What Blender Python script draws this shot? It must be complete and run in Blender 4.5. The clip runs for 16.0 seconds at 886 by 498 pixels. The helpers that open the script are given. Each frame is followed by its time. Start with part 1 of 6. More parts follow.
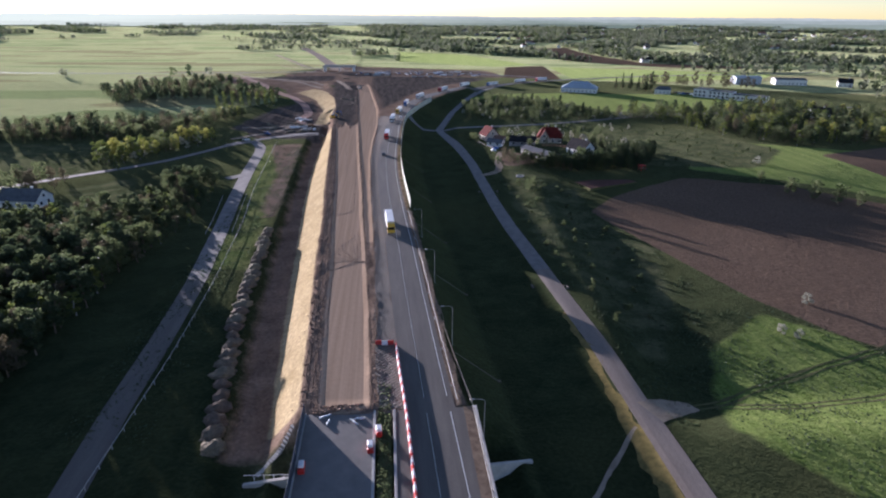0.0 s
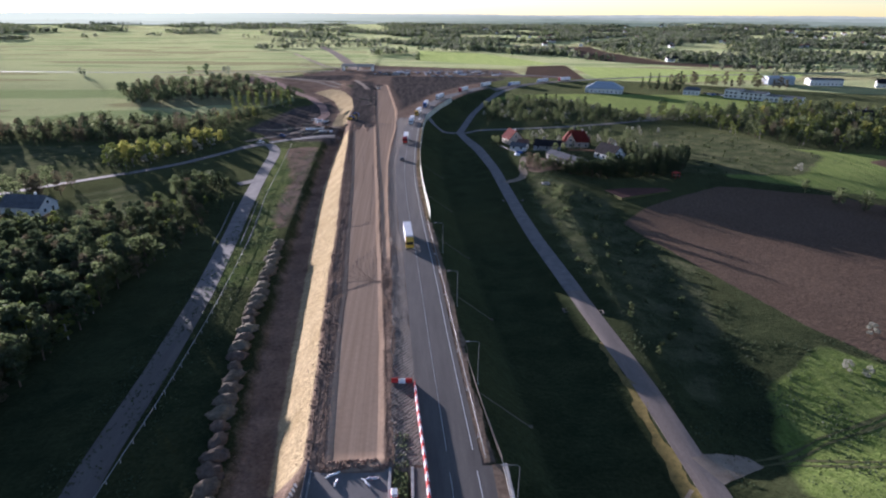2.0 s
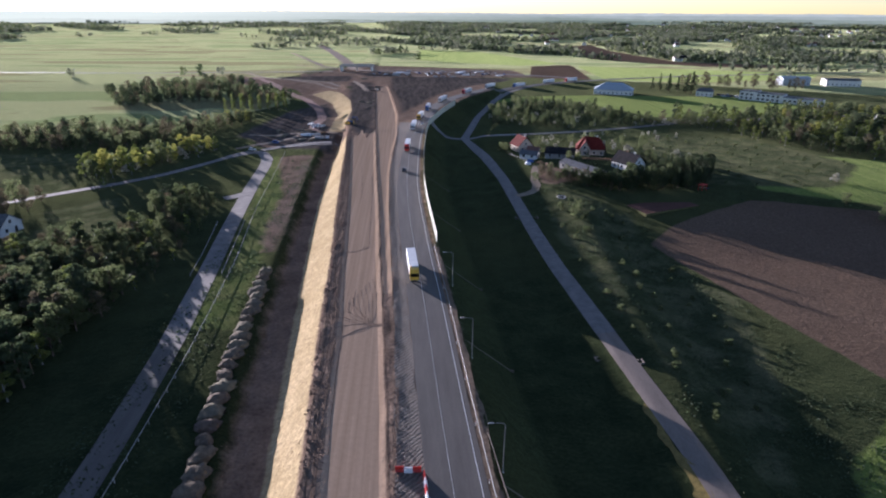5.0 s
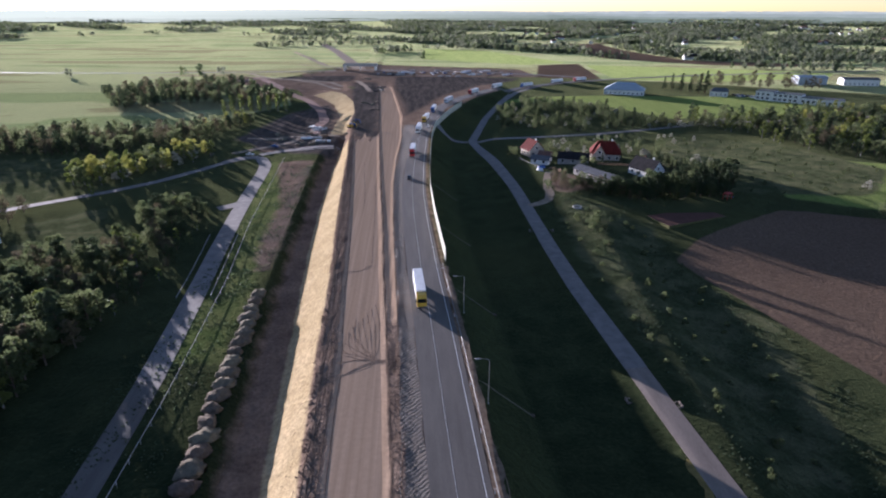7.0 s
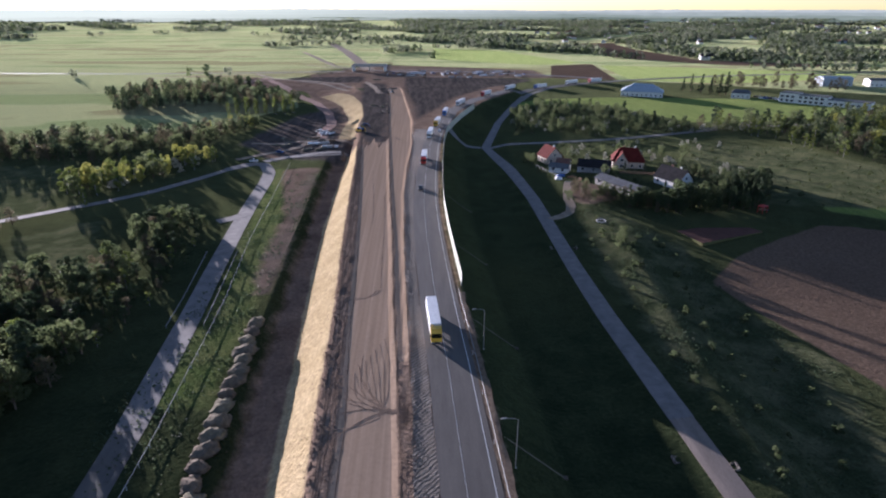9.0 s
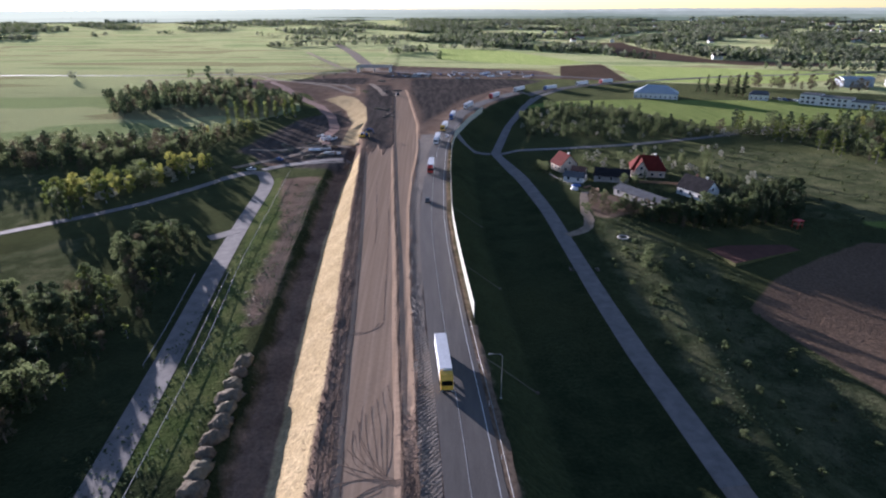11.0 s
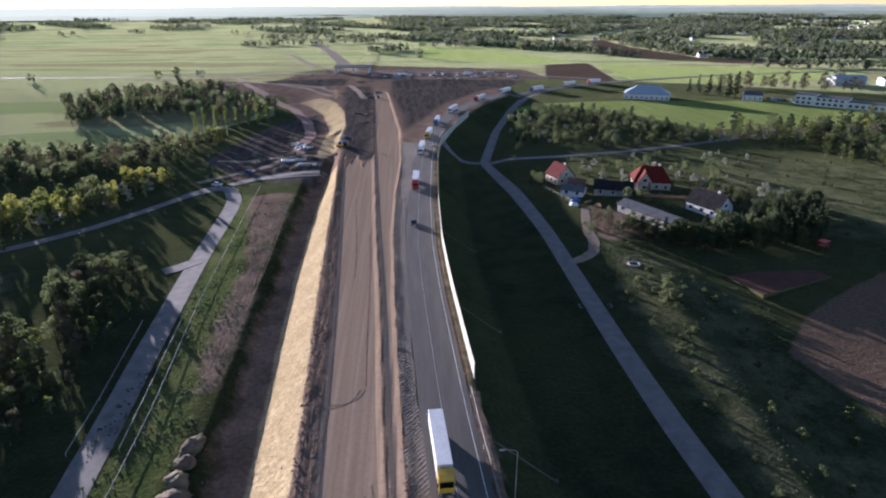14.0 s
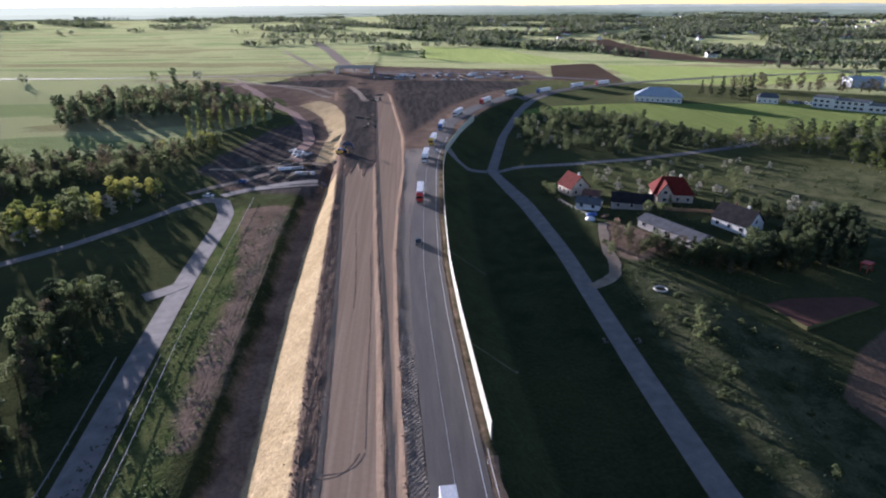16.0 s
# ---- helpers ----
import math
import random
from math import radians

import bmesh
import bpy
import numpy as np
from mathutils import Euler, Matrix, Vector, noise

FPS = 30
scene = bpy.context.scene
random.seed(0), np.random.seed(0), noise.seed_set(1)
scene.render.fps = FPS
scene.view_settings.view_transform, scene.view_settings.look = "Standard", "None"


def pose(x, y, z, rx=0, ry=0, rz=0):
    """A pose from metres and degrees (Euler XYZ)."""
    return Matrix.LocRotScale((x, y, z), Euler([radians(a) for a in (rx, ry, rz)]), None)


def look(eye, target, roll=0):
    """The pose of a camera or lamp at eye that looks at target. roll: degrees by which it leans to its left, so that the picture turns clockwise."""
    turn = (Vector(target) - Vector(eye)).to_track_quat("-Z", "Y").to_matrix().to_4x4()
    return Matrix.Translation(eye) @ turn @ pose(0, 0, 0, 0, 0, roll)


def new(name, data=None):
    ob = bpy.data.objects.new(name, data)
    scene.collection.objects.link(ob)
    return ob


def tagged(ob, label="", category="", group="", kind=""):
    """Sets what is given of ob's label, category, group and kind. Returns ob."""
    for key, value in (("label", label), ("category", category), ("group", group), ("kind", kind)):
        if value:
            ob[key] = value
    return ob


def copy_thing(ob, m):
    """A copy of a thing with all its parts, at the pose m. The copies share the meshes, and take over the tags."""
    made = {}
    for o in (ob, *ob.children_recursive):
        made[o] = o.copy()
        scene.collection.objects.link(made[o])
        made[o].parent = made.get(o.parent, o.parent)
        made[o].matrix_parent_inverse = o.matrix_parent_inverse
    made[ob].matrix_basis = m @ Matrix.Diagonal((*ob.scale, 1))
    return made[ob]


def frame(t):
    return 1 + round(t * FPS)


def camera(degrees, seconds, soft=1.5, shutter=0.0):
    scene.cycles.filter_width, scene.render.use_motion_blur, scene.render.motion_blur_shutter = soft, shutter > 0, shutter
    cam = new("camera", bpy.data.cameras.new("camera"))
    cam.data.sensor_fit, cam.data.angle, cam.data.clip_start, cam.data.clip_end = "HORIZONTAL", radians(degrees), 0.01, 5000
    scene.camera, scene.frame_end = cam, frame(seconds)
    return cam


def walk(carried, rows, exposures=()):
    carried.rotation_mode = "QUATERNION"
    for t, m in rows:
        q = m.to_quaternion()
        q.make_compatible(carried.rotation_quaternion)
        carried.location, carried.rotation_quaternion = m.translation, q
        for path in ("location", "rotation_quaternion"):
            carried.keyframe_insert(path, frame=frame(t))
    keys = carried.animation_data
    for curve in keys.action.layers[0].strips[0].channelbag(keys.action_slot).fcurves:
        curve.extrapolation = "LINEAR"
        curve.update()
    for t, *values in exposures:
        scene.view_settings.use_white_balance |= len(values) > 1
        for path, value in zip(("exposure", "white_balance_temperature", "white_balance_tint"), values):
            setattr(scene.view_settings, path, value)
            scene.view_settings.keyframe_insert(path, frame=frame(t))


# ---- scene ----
cam = camera(74.4, 16.0, 2.1)
PATH = [
    (0, (2.558, -0.329, 69.93), (2.733, 1.517, 69.182), 0.5),
    (0.5, (2.454, 3.809, 69.754), (2.613, 5.657, 69.005), 0.5),
    (1, (2.456, 7.936, 69.673), (2.599, 9.784, 68.923), 0.5),
    (1.5, (2.239, 11.988, 69.418), (2.367, 13.837, 68.666), 0.5),
    (2, (2.238, 15.799, 69.629), (2.355, 17.648, 68.876), 0.4),
    (2.5, (1.972, 20.132, 69.421), (2.1, 21.98, 68.667), 0.4),
    (3, (1.761, 24.529, 69.392), (1.894, 26.377, 68.637), 0.4),
    (3.5, (1.542, 28.449, 69.379), (1.672, 30.296, 68.623), 0.4),
    (4, (1.394, 32.816, 69.4), (1.516, 34.664, 68.643), 0.4),
    (6.5, (0.674, 53.767, 68.994), (0.787, 55.613, 68.234), 0.3),
    (7, (0.562, 58.049, 68.961), (0.666, 59.895, 68.199), 0.2),
    (7.5, (0.338, 62.115, 68.977), (0.434, 63.962, 68.216), 0.2),
    (8, (-0.125, 66.66, 69.03), (-0.036, 68.507, 68.267), 0.2),
    (8.5, (-0.274, 70.488, 68.979), (-0.192, 72.335, 68.215), 0.2),
    (9, (-0.543, 74.915, 69.077), (-0.468, 76.762, 68.312), 0.1),
    (9.5, (-0.649, 79.088, 68.937), (-0.582, 80.934, 68.172), 0.0),
    (12, (-1.428, 101.331, 69.309), (-1.375, 103.176, 68.539), -0.1),
    (12.5, (-1.621, 105.343, 69.597), (-1.57, 107.187, 68.823), -0.1),
    (13, (-1.624, 109.928, 69.541), (-1.569, 111.772, 68.768), -0.1),
    (13.5, (-1.78, 114.063, 69.488), (-1.691, 115.905, 68.714), -0.2),
    (14, (-2.11, 118.708, 69.381), (-1.994, 120.548, 68.607), -0.2),
    (14.5, (-2.424, 122.861, 69.339), (-2.302, 124.7, 68.564), -0.1),
    (15, (-2.693, 127.722, 69.263), (-2.571, 129.562, 68.488), -0.1),
    (15.5, (-2.602, 131.763, 69.397), (-2.487, 133.603, 68.622), -0.2),
    (16, (-2.803, 136.4, 69.524), (-2.692, 138.239, 68.747), -0.2),
]
walk(cam, [(t, look(eye, target, roll)) for t, eye, target, roll in PATH], [(0, 1.36, 5420, 28), (16, 1.36, 5420, 28)])

# ---- sky, sun ----
SUN_AZ, SUN_EL = -35.5, 6.0
world = bpy.data.worlds.new("sky")
scene.world = world
world.use_nodes = True
wn = world.node_tree
sky = wn.nodes.new("ShaderNodeTexSky")
sky.sky_type, sky.sun_disc = "NISHITA", False
sky.sun_elevation, sky.sun_rotation = radians(SUN_EL), radians(SUN_AZ)
sky.air_density, sky.dust_density, sky.ozone_density = 0.65, 0.12, 0.5
wn.links.new(sky.outputs[0], wn.nodes["Background"].inputs[0])
wn.nodes["Background"].inputs[1].default_value = 0.076
sun_light = bpy.data.lights.new("sun", "SUN")
sun_light.energy, sun_light.angle, sun_light.color = 5.0, radians(0.6), (1.0, 0.89, 0.74)
sun = new("sun", sun_light)
sd = Vector((math.sin(radians(SUN_AZ)) * math.cos(radians(SUN_EL)), math.cos(radians(SUN_AZ)) * math.cos(radians(SUN_EL)), math.sin(radians(SUN_EL))))
sun.matrix_world = look(sd * 100, (0, 0, 0))

# ---- materials ----
def material(name, rough=0.85, spec=0.3, metal=0.0):
    m = bpy.data.materials.new(name)
    m.use_nodes = True
    b = m.node_tree.nodes["Principled BSDF"]
    b.inputs["Roughness"].default_value, b.inputs["Metallic"].default_value = rough, metal
    b.inputs["Specular IOR Level"].default_value = spec
    return m, m.node_tree, b


def noise_node(nt, scale, detail=4.0, rough=0.6, vec=None):
    n = nt.nodes.new("ShaderNodeTexNoise")
    n.inputs["Scale"].default_value, n.inputs["Detail"].default_value, n.inputs["Roughness"].default_value = scale, detail, rough
    if vec is not None:
        nt.links.new(vec, n.inputs["Vector"])
    return n.outputs["Fac"]


def ramp_node(nt, fac, lo, hi, a=(0, 0, 0, 1), b=(1, 1, 1, 1)):
    r = nt.nodes.new("ShaderNodeValToRGB")
    e = r.color_ramp.elements
    e[0].position, e[1].position, e[0].color, e[1].color = lo, hi, a, b
    nt.links.new(fac, r.inputs["Fac"])
    return r.outputs["Color"]


def mix_node(nt, fac, a, b, mode="MIX"):
    m = nt.nodes.new("ShaderNodeMix")
    m.data_type, m.blend_type = "RGBA", mode
    for sock, v in ((m.inputs["Factor"], fac), (m.inputs["A"], a), (m.inputs["B"], b)):
        if hasattr(v, "links"):
            nt.links.new(v, sock)
        elif isinstance(v, tuple):
            sock.default_value = (*v[:3], 1)
        else:
            sock.default_value = v
    return m.outputs["Result"]


def math_node(nt, op, a, b=0.0, c=0.0):
    m = nt.nodes.new("ShaderNodeMath")
    m.operation = op
    for sock, v in zip(m.inputs, (a, b, c)):
        if hasattr(v, "links"):
            nt.links.new(v, sock)
        else:
            sock.default_value = v
    return m.outputs[0]


def bump_node(nt, bsdf, fac, strength, distance):
    b = nt.nodes.new("ShaderNodeBump")
    b.inputs["Strength"].default_value, b.inputs["Distance"].default_value = strength, distance
    nt.links.new(fac, b.inputs["Height"])
    nt.links.new(b.outputs[0], bsdf.inputs["Normal"])


def place_node(nt, scale=(1, 1, 1), rot=0.0, local=False):
    """World place (or the object's own), stretched and turned."""
    g = nt.nodes.new("ShaderNodeTexCoord") if local else nt.nodes.new("ShaderNodeNewGeometry")
    m = nt.nodes.new("ShaderNodeMapping")
    m.inputs["Scale"].default_value, m.inputs["Rotation"].default_value = scale, (0, 0, rot)
    nt.links.new(g.outputs["Object" if local else "Position"], m.inputs["Vector"])
    return m.outputs["Vector"]


def surface(name, a, b, scale=1.0, fine=12.0, rough=0.85, spec=0.3, bump=0.3, dist=0.05, metal=0.0, local=False, stretch=(1, 1, 1), rot=0.0, vary=0.0, grain=0.25):
    """A two-tone surface with stains at one scale, grain at another and fine relief; vary: spread between alike objects."""
    m, nt, bs = material(name, rough, spec, metal)
    v = place_node(nt, stretch, rot, local)
    n1, n2 = noise_node(nt, scale, 5, 0.6, v), noise_node(nt, fine, 3, 0.6, v)
    col = mix_node(nt, ramp_node(nt, n1, 0.32, 0.68), a, b)
    dark = mix_node(nt, 1.0, col, ramp_node(nt, n2, 0.2, 0.8, (1 - grain,) * 3 + (1,), (1 + grain,) * 3 + (1,)), "MULTIPLY")
    if vary:
        info = nt.nodes.new("ShaderNodeObjectInfo")
        h = nt.nodes.new("ShaderNodeHueSaturation")
        nt.links.new(math_node(nt, "MULTIPLY_ADD", info.outputs["Random"], 2 * vary, 1 - vary), h.inputs["Value"])
        nt.links.new(math_node(nt, "MULTIPLY_ADD", info.outputs["Random"], 0.05, 0.475), h.inputs["Hue"])
        nt.links.new(dark, h.inputs["Color"])
        dark = h.outputs[0]
    nt.links.new(dark, bs.inputs["Base Color"])
    if bump:
        bump_node(nt, bs, n2, bump, dist)
    return m


M = {}
M["asphalt"] = surface("asphalt", (0.088, 0.079, 0.071), (0.132, 0.118, 0.104), 0.5, 18, 0.75, 0.35, 0.2, 0.02, stretch=(1, 0.12, 1))
M["fresh_asphalt"] = surface("deck_surface", (0.16, 0.15, 0.14), (0.21, 0.195, 0.18), 0.4, 14, 0.8, 0.3, 0.2, 0.02)


def rubble():
    """Loose milled asphalt, pressed into slanting ridges by the machines."""
    m, nt, bs = material("milled_shoulder", 0.92, 0.15)
    v = place_node(nt)
    lumps, patch = noise_node(nt, 2.4, 5, 0.75, v), noise_node(nt, 0.25, 3, 0.6, v)
    w = nt.nodes.new("ShaderNodeTexWave")
    w.inputs["Scale"].default_value, w.inputs["Distortion"].default_value = 0.42, 5.0
    nt.links.new(place_node(nt, (1, 1, 1), 0.75), w.inputs["Vector"])
    h = math_node(nt, "MULTIPLY_ADD", w.outputs["Fac"], 0.35, lumps)
    col = mix_node(nt, ramp_node(nt, h, 0.4, 0.95), (0.07, 0.062, 0.055), (0.27, 0.235, 0.2))
    nt.links.new(mix_node(nt, ramp_node(nt, patch, 0.4, 0.6), col, mix_node(nt, 0.5, col, (0.17, 0.14, 0.11))), bs.inputs["Base Color"])
    bump_node(nt, bs, h, 1.0, 0.3)
    return m


M["milled"] = rubble()
M["path"] = surface("light_road", (0.15, 0.14, 0.132), (0.235, 0.215, 0.2), 0.35, 8, 0.85, 0.25, 0.3, 0.03)
M["dirt_path"] = surface("dirt_track", (0.24, 0.19, 0.14), (0.36, 0.29, 0.22), 0.3, 4, 1.0, 0.02, 0.5, 0.08)
M["white_line"] = surface("road_paint", (0.62, 0.62, 0.6), (0.8, 0.8, 0.78), 1.2, 9, 0.6, 0.3, 0.1, 0.01)
M["concrete"] = surface("concrete", (0.36, 0.35, 0.33), (0.5, 0.48, 0.45), 0.5, 7, 0.85, 0.3, 0.2, 0.03)
M["white_wall"] = surface("white_render", (0.7, 0.69, 0.66), (0.82, 0.81, 0.78), 0.3, 6, 0.8, 0.3, 0.1, 0.02)
M["grey_wall"] = surface("grey_render", (0.28, 0.27, 0.26), (0.4, 0.385, 0.365), 0.3, 6, 0.8, 0.3, 0.1, 0.02)
M["cream_wall"] = surface("cream_render", (0.48, 0.4, 0.32), (0.58, 0.5, 0.4), 0.3, 6, 0.8, 0.3, 0.1, 0.02)
M["red_tile"] = surface("red_roof_tile", (0.085, 0.014, 0.011), (0.14, 0.024, 0.018), 0.6, 9, 0.85, 0.1, 0.4, 0.05)
M["dark_tile"] = surface("dark_roof_tile", (0.014, 0.014, 0.016), (0.032, 0.03, 0.033), 0.6, 9, 0.85, 0.1, 0.4, 0.05)
M["brown_tile"] = surface("brown_roof", (0.12, 0.06, 0.045), (0.2, 0.1, 0.07), 0.6, 9, 0.7, 0.3, 0.4, 0.05)
M["grey_roof"] = surface("sheet_roof", (0.08, 0.084, 0.092), (0.14, 0.145, 0.152), 0.5, 6, 0.7, 0.2, 0.2, 0.02)
M["blue_roof"] = surface("blue_grey_roof", (0.3, 0.36, 0.42), (0.42, 0.48, 0.54), 0.4, 6, 0.5, 0.4, 0.2, 0.02)
M["glass"] = surface("window_glass", (0.02, 0.025, 0.03), (0.05, 0.06, 0.07), 0.3, 2, 0.08, 0.6, 0.0, 0.01)
M["steel"] = surface("galvanised_steel", (0.2, 0.2, 0.2), (0.29, 0.29, 0.285), 0.8, 10, 0.6, 0.4, 0.1, 0.01, metal=0.3)
M["bark"] = surface("bark", (0.10, 0.075, 0.055), (0.19, 0.145, 0.11), 1.5, 10, 0.9, 0.2, 0.6, 0.05)
M["birch_bark"] = surface("pale_bark", (0.22, 0.21, 0.19), (0.36, 0.345, 0.32), 1.5, 8, 0.85, 0.2, 0.3, 0.03)
M["white_paint"] = surface("white_lacquer", (0.74, 0.74, 0.74), (0.82, 0.82, 0.82), 0.4, 5, 0.4, 0.5, 0.03, 0.01)
M["tarp"] = surface("white_tarpaulin", (0.68, 0.69, 0.7), (0.78, 0.79, 0.8), 0.7, 4, 0.6, 0.35, 0.15, 0.04)
M["red_paint"] = surface("red_lacquer", (0.42, 0.02, 0.015), (0.55, 0.03, 0.02), 0.5, 6, 0.45, 0.5, 0.03, 0.01)
M["yellow_paint"] = surface("yellow_lacquer", (0.6, 0.35, 0.03), (0.7, 0.43, 0.05), 0.5, 6, 0.45, 0.5, 0.03, 0.01)
M["blue_paint"] = surface("blue_lacquer", (0.04, 0.1, 0.3), (0.06, 0.14, 0.38), 0.5, 6, 0.45, 0.5, 0.03, 0.01)
M["dark_paint"] = surface("dark_lacquer", (0.02, 0.022, 0.028), (0.04, 0.042, 0.05), 0.5, 6, 0.35, 0.5, 0.03, 0.01)
M["rubber"] = surface("rubber", (0.015, 0.015, 0.015), (0.03, 0.03, 0.03), 1, 10, 0.8, 0.3, 0.1, 0.01)
M["lamp_glass"] = surface("lamp_glass", (0.5, 0.5, 0.48), (0.6, 0.6, 0.58), 1, 5, 0.2, 0.5, 0.0, 0.01)
M["dark_panel"] = surface("dark_panel", (0.03, 0.045, 0.07), (0.05, 0.07, 0.1), 0.6, 5, 0.5, 0.4, 0.1, 0.02)
M["wall_panel"] = surface("noise_wall_panel", (0.5, 0.5, 0.4), (0.62, 0.61, 0.5), 0.5, 5, 0.7, 0.3, 0.3, 0.04)
M["soil"] = surface("heaped_soil", (0.11, 0.09, 0.066), (0.2, 0.165, 0.122), 0.8, 4, 0.95, 0.1, 0.7, 0.15, vary=0.2)
M["clay"] = surface("clay_court", (0.085, 0.04, 0.028), (0.12, 0.055, 0.04), 0.3, 6, 0.9, 0.2, 0.3, 0.03)
M["pale_board"] = surface("weathered_board", (0.3, 0.24, 0.18), (0.42, 0.35, 0.27), 1.5, 12, 0.85, 0.2, 0.3, 0.02)
M["timber"] = surface("timber", (0.2, 0.13, 0.08), (0.3, 0.2, 0.12), 1.5, 12, 0.8, 0.2, 0.3, 0.02)


def foliage(name, a, b, glow=0.3):
    """Leaves that let some light through, varied from clump to clump and tree to tree."""
    m, nt, bs = material(name, 0.6, 0.25)
    geo, info = nt.nodes.new("ShaderNodeNewGeometry"), nt.nodes.new("ShaderNodeObjectInfo")
    k = math_node(nt, "MULTIPLY_ADD", info.outputs["Random"], 0.55, math_node(nt, "MULTIPLY", geo.outputs["Random Per Island"], 0.45))
    col = mix_node(nt, k, a, b)
    nt.links.new(col, bs.inputs["Base Color"])
    tr = nt.nodes.new("ShaderNodeBsdfTranslucent")
    nt.links.new(col, tr.inputs["Color"])
    mx = nt.nodes.new("ShaderNodeMixShader")
    mx.inputs[0].default_value = glow
    nt.links.new(bs.outputs[0], mx.inputs[1])
    nt.links.new(tr.outputs[0], mx.inputs[2])
    nt.links.new(mx.outputs[0], nt.nodes["Material Output"].inputs["Surface"])
    return m


M["leaf_pine"] = foliage("pine_needles", (0.05, 0.074, 0.038), (0.092, 0.118, 0.058), 0.5)
M["leaf_dark"] = foliage("dark_leaves", (0.08, 0.108, 0.05), (0.15, 0.175, 0.08), 0.7)
M["leaf_fresh"] = foliage("fresh_leaves", (0.13, 0.17, 0.045), (0.22, 0.25, 0.075), 0.65)
M["leaf_yellow"] = foliage("yellow_green_leaves", (0.26, 0.28, 0.065), (0.38, 0.37, 0.1), 0.6)
M["leaf_blossom"] = foliage("pale_blossom", (0.3, 0.31, 0.23), (0.5, 0.48, 0.4), 0.3)
# leaves of the distance, haze put into their paler, greyer colour
M["leaf_far"] = foliage("far_hazed_leaves", (0.12, 0.14, 0.09), (0.21, 0.225, 0.15), 0.55)
M["leaf_grass"] = foliage("meadow_blades", (0.085, 0.125, 0.028), (0.14, 0.185, 0.05), 0.5)
M["leaf_bare"] = foliage("budding_twigs", (0.1, 0.085, 0.055), (0.16, 0.14, 0.08), 0.5)


def ground_material():
    """Grass, with the zones of the land laid over it by their outlines."""
    m, nt, bs = material("land", 1.0, 0.0)
    v = place_node(nt)
    big, mid, fine = noise_node(nt, 0.012, 4, 0.6, v), noise_node(nt, 0.12, 5, 0.65, v), noise_node(nt, 1.1, 4, 0.7, v)
    wob = math_node(nt, "MULTIPLY_ADD", mid, 5.0, -2.5)
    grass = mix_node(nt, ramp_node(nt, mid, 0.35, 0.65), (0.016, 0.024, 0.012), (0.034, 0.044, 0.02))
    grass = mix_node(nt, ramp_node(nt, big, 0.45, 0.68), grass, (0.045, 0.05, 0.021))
    stripes = noise_node(nt, 1.0, 3, 0.6, place_node(nt, (0.5, 0.01, 1), 0.9))
    furrows = noise_node(nt, 1.0, 2, 0.5, place_node(nt, (1.3, 0.02, 1), 0.9))
    tracked = noise_node(nt, 1.0, 5, 0.65, place_node(nt, (0.28, 0.03, 1), -0.06))
    lanes = noise_node(nt, 1.0, 3, 0.6, place_node(nt, (1.1, 0.012, 1), 0.065))
    strips = noise_node(nt, 1.0, 2, 0.5, place_node(nt, (0.0025, 0.016, 1), 0.2))
    fields = mix_node(nt, ramp_node(nt, strips, 0.4, 0.46), (0.082, 0.112, 0.048), (0.16, 0.172, 0.09))
    fields = mix_node(nt, ramp_node(nt, strips, 0.56, 0.59), fields, (0.1, 0.088, 0.05))
    zones = [
        ("open_fields", fields, 0.4, 1),
        ("meadow", mix_node(nt, ramp_node(nt, stripes, 0.35, 0.65), (0.1, 0.145, 0.032), (0.15, 0.19, 0.053)), 1.0, 1),
        # roadside strip in lighter green, low sunlight put into its colour
        ("sunlit_verge", mix_node(nt, ramp_node(nt, mid, 0.38, 0.64), (0.05, 0.075, 0.022), (0.095, 0.105, 0.04)), 1.2, 1),
        ("scrub", mix_node(nt, ramp_node(nt, mid, 0.42, 0.62), (0.026, 0.036, 0.018), (0.078, 0.08, 0.044)), 1.6, 1),
        ("plough", mix_node(nt, math_node(nt, "MULTIPLY_ADD", furrows, 0.35, math_node(nt, "MULTIPLY", ramp_node(nt, big, 0.3, 0.7), 0.65)), (0.122, 0.085, 0.059), (0.178, 0.125, 0.087)), 0.5, 0),
        ("earth", mix_node(nt, ramp_node(nt, mid, 0.35, 0.65), (0.165, 0.118, 0.087), (0.27, 0.196, 0.145)), 1.3, 0),
        ("dark_earth", mix_node(nt, ramp_node(nt, tracked, 0.4, 0.64), (0.068, 0.06, 0.054), (0.13, 0.11, 0.094)), 2.6, 0),
        ("bank", mix_node(nt, ramp_node(nt, mid, 0.3, 0.7), (0.4, 0.31, 0.17), (0.53, 0.42, 0.25)), 0.35, 0),
        ("sand", mix_node(nt, ramp_node(nt, lanes, 0.35, 0.7), (0.35, 0.25, 0.17), (0.45, 0.328, 0.232)), 0.15, 0),
    ]
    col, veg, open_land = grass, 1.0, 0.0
    for name, c, soft, green in zones:
        at = nt.nodes.new("ShaderNodeAttribute")
        at.attribute_name = name
        edge = math_node(nt, "ADD", at.outputs["Fac"], math_node(nt, "MULTIPLY", wob, soft))
        k = math_node(nt, "MULTIPLY_ADD", edge, 0.5 / max(soft, 0.15), 0.5)
        k.node.use_clamp = True
        col = mix_node(nt, k, col, c)
        if name == "open_fields":
            open_land = math_node(nt, "MAXIMUM", open_land, k)
        if not green:
            veg = math_node(nt, "MULTIPLY", veg, math_node(nt, "SUBTRACT", 1.0, k))
    at = nt.nodes.new("ShaderNodeAttribute")
    at.attribute_name = "sand"
    calm = math_node(nt, "MULTIPLY_ADD", at.outputs["Fac"], -0.45, 0.5)
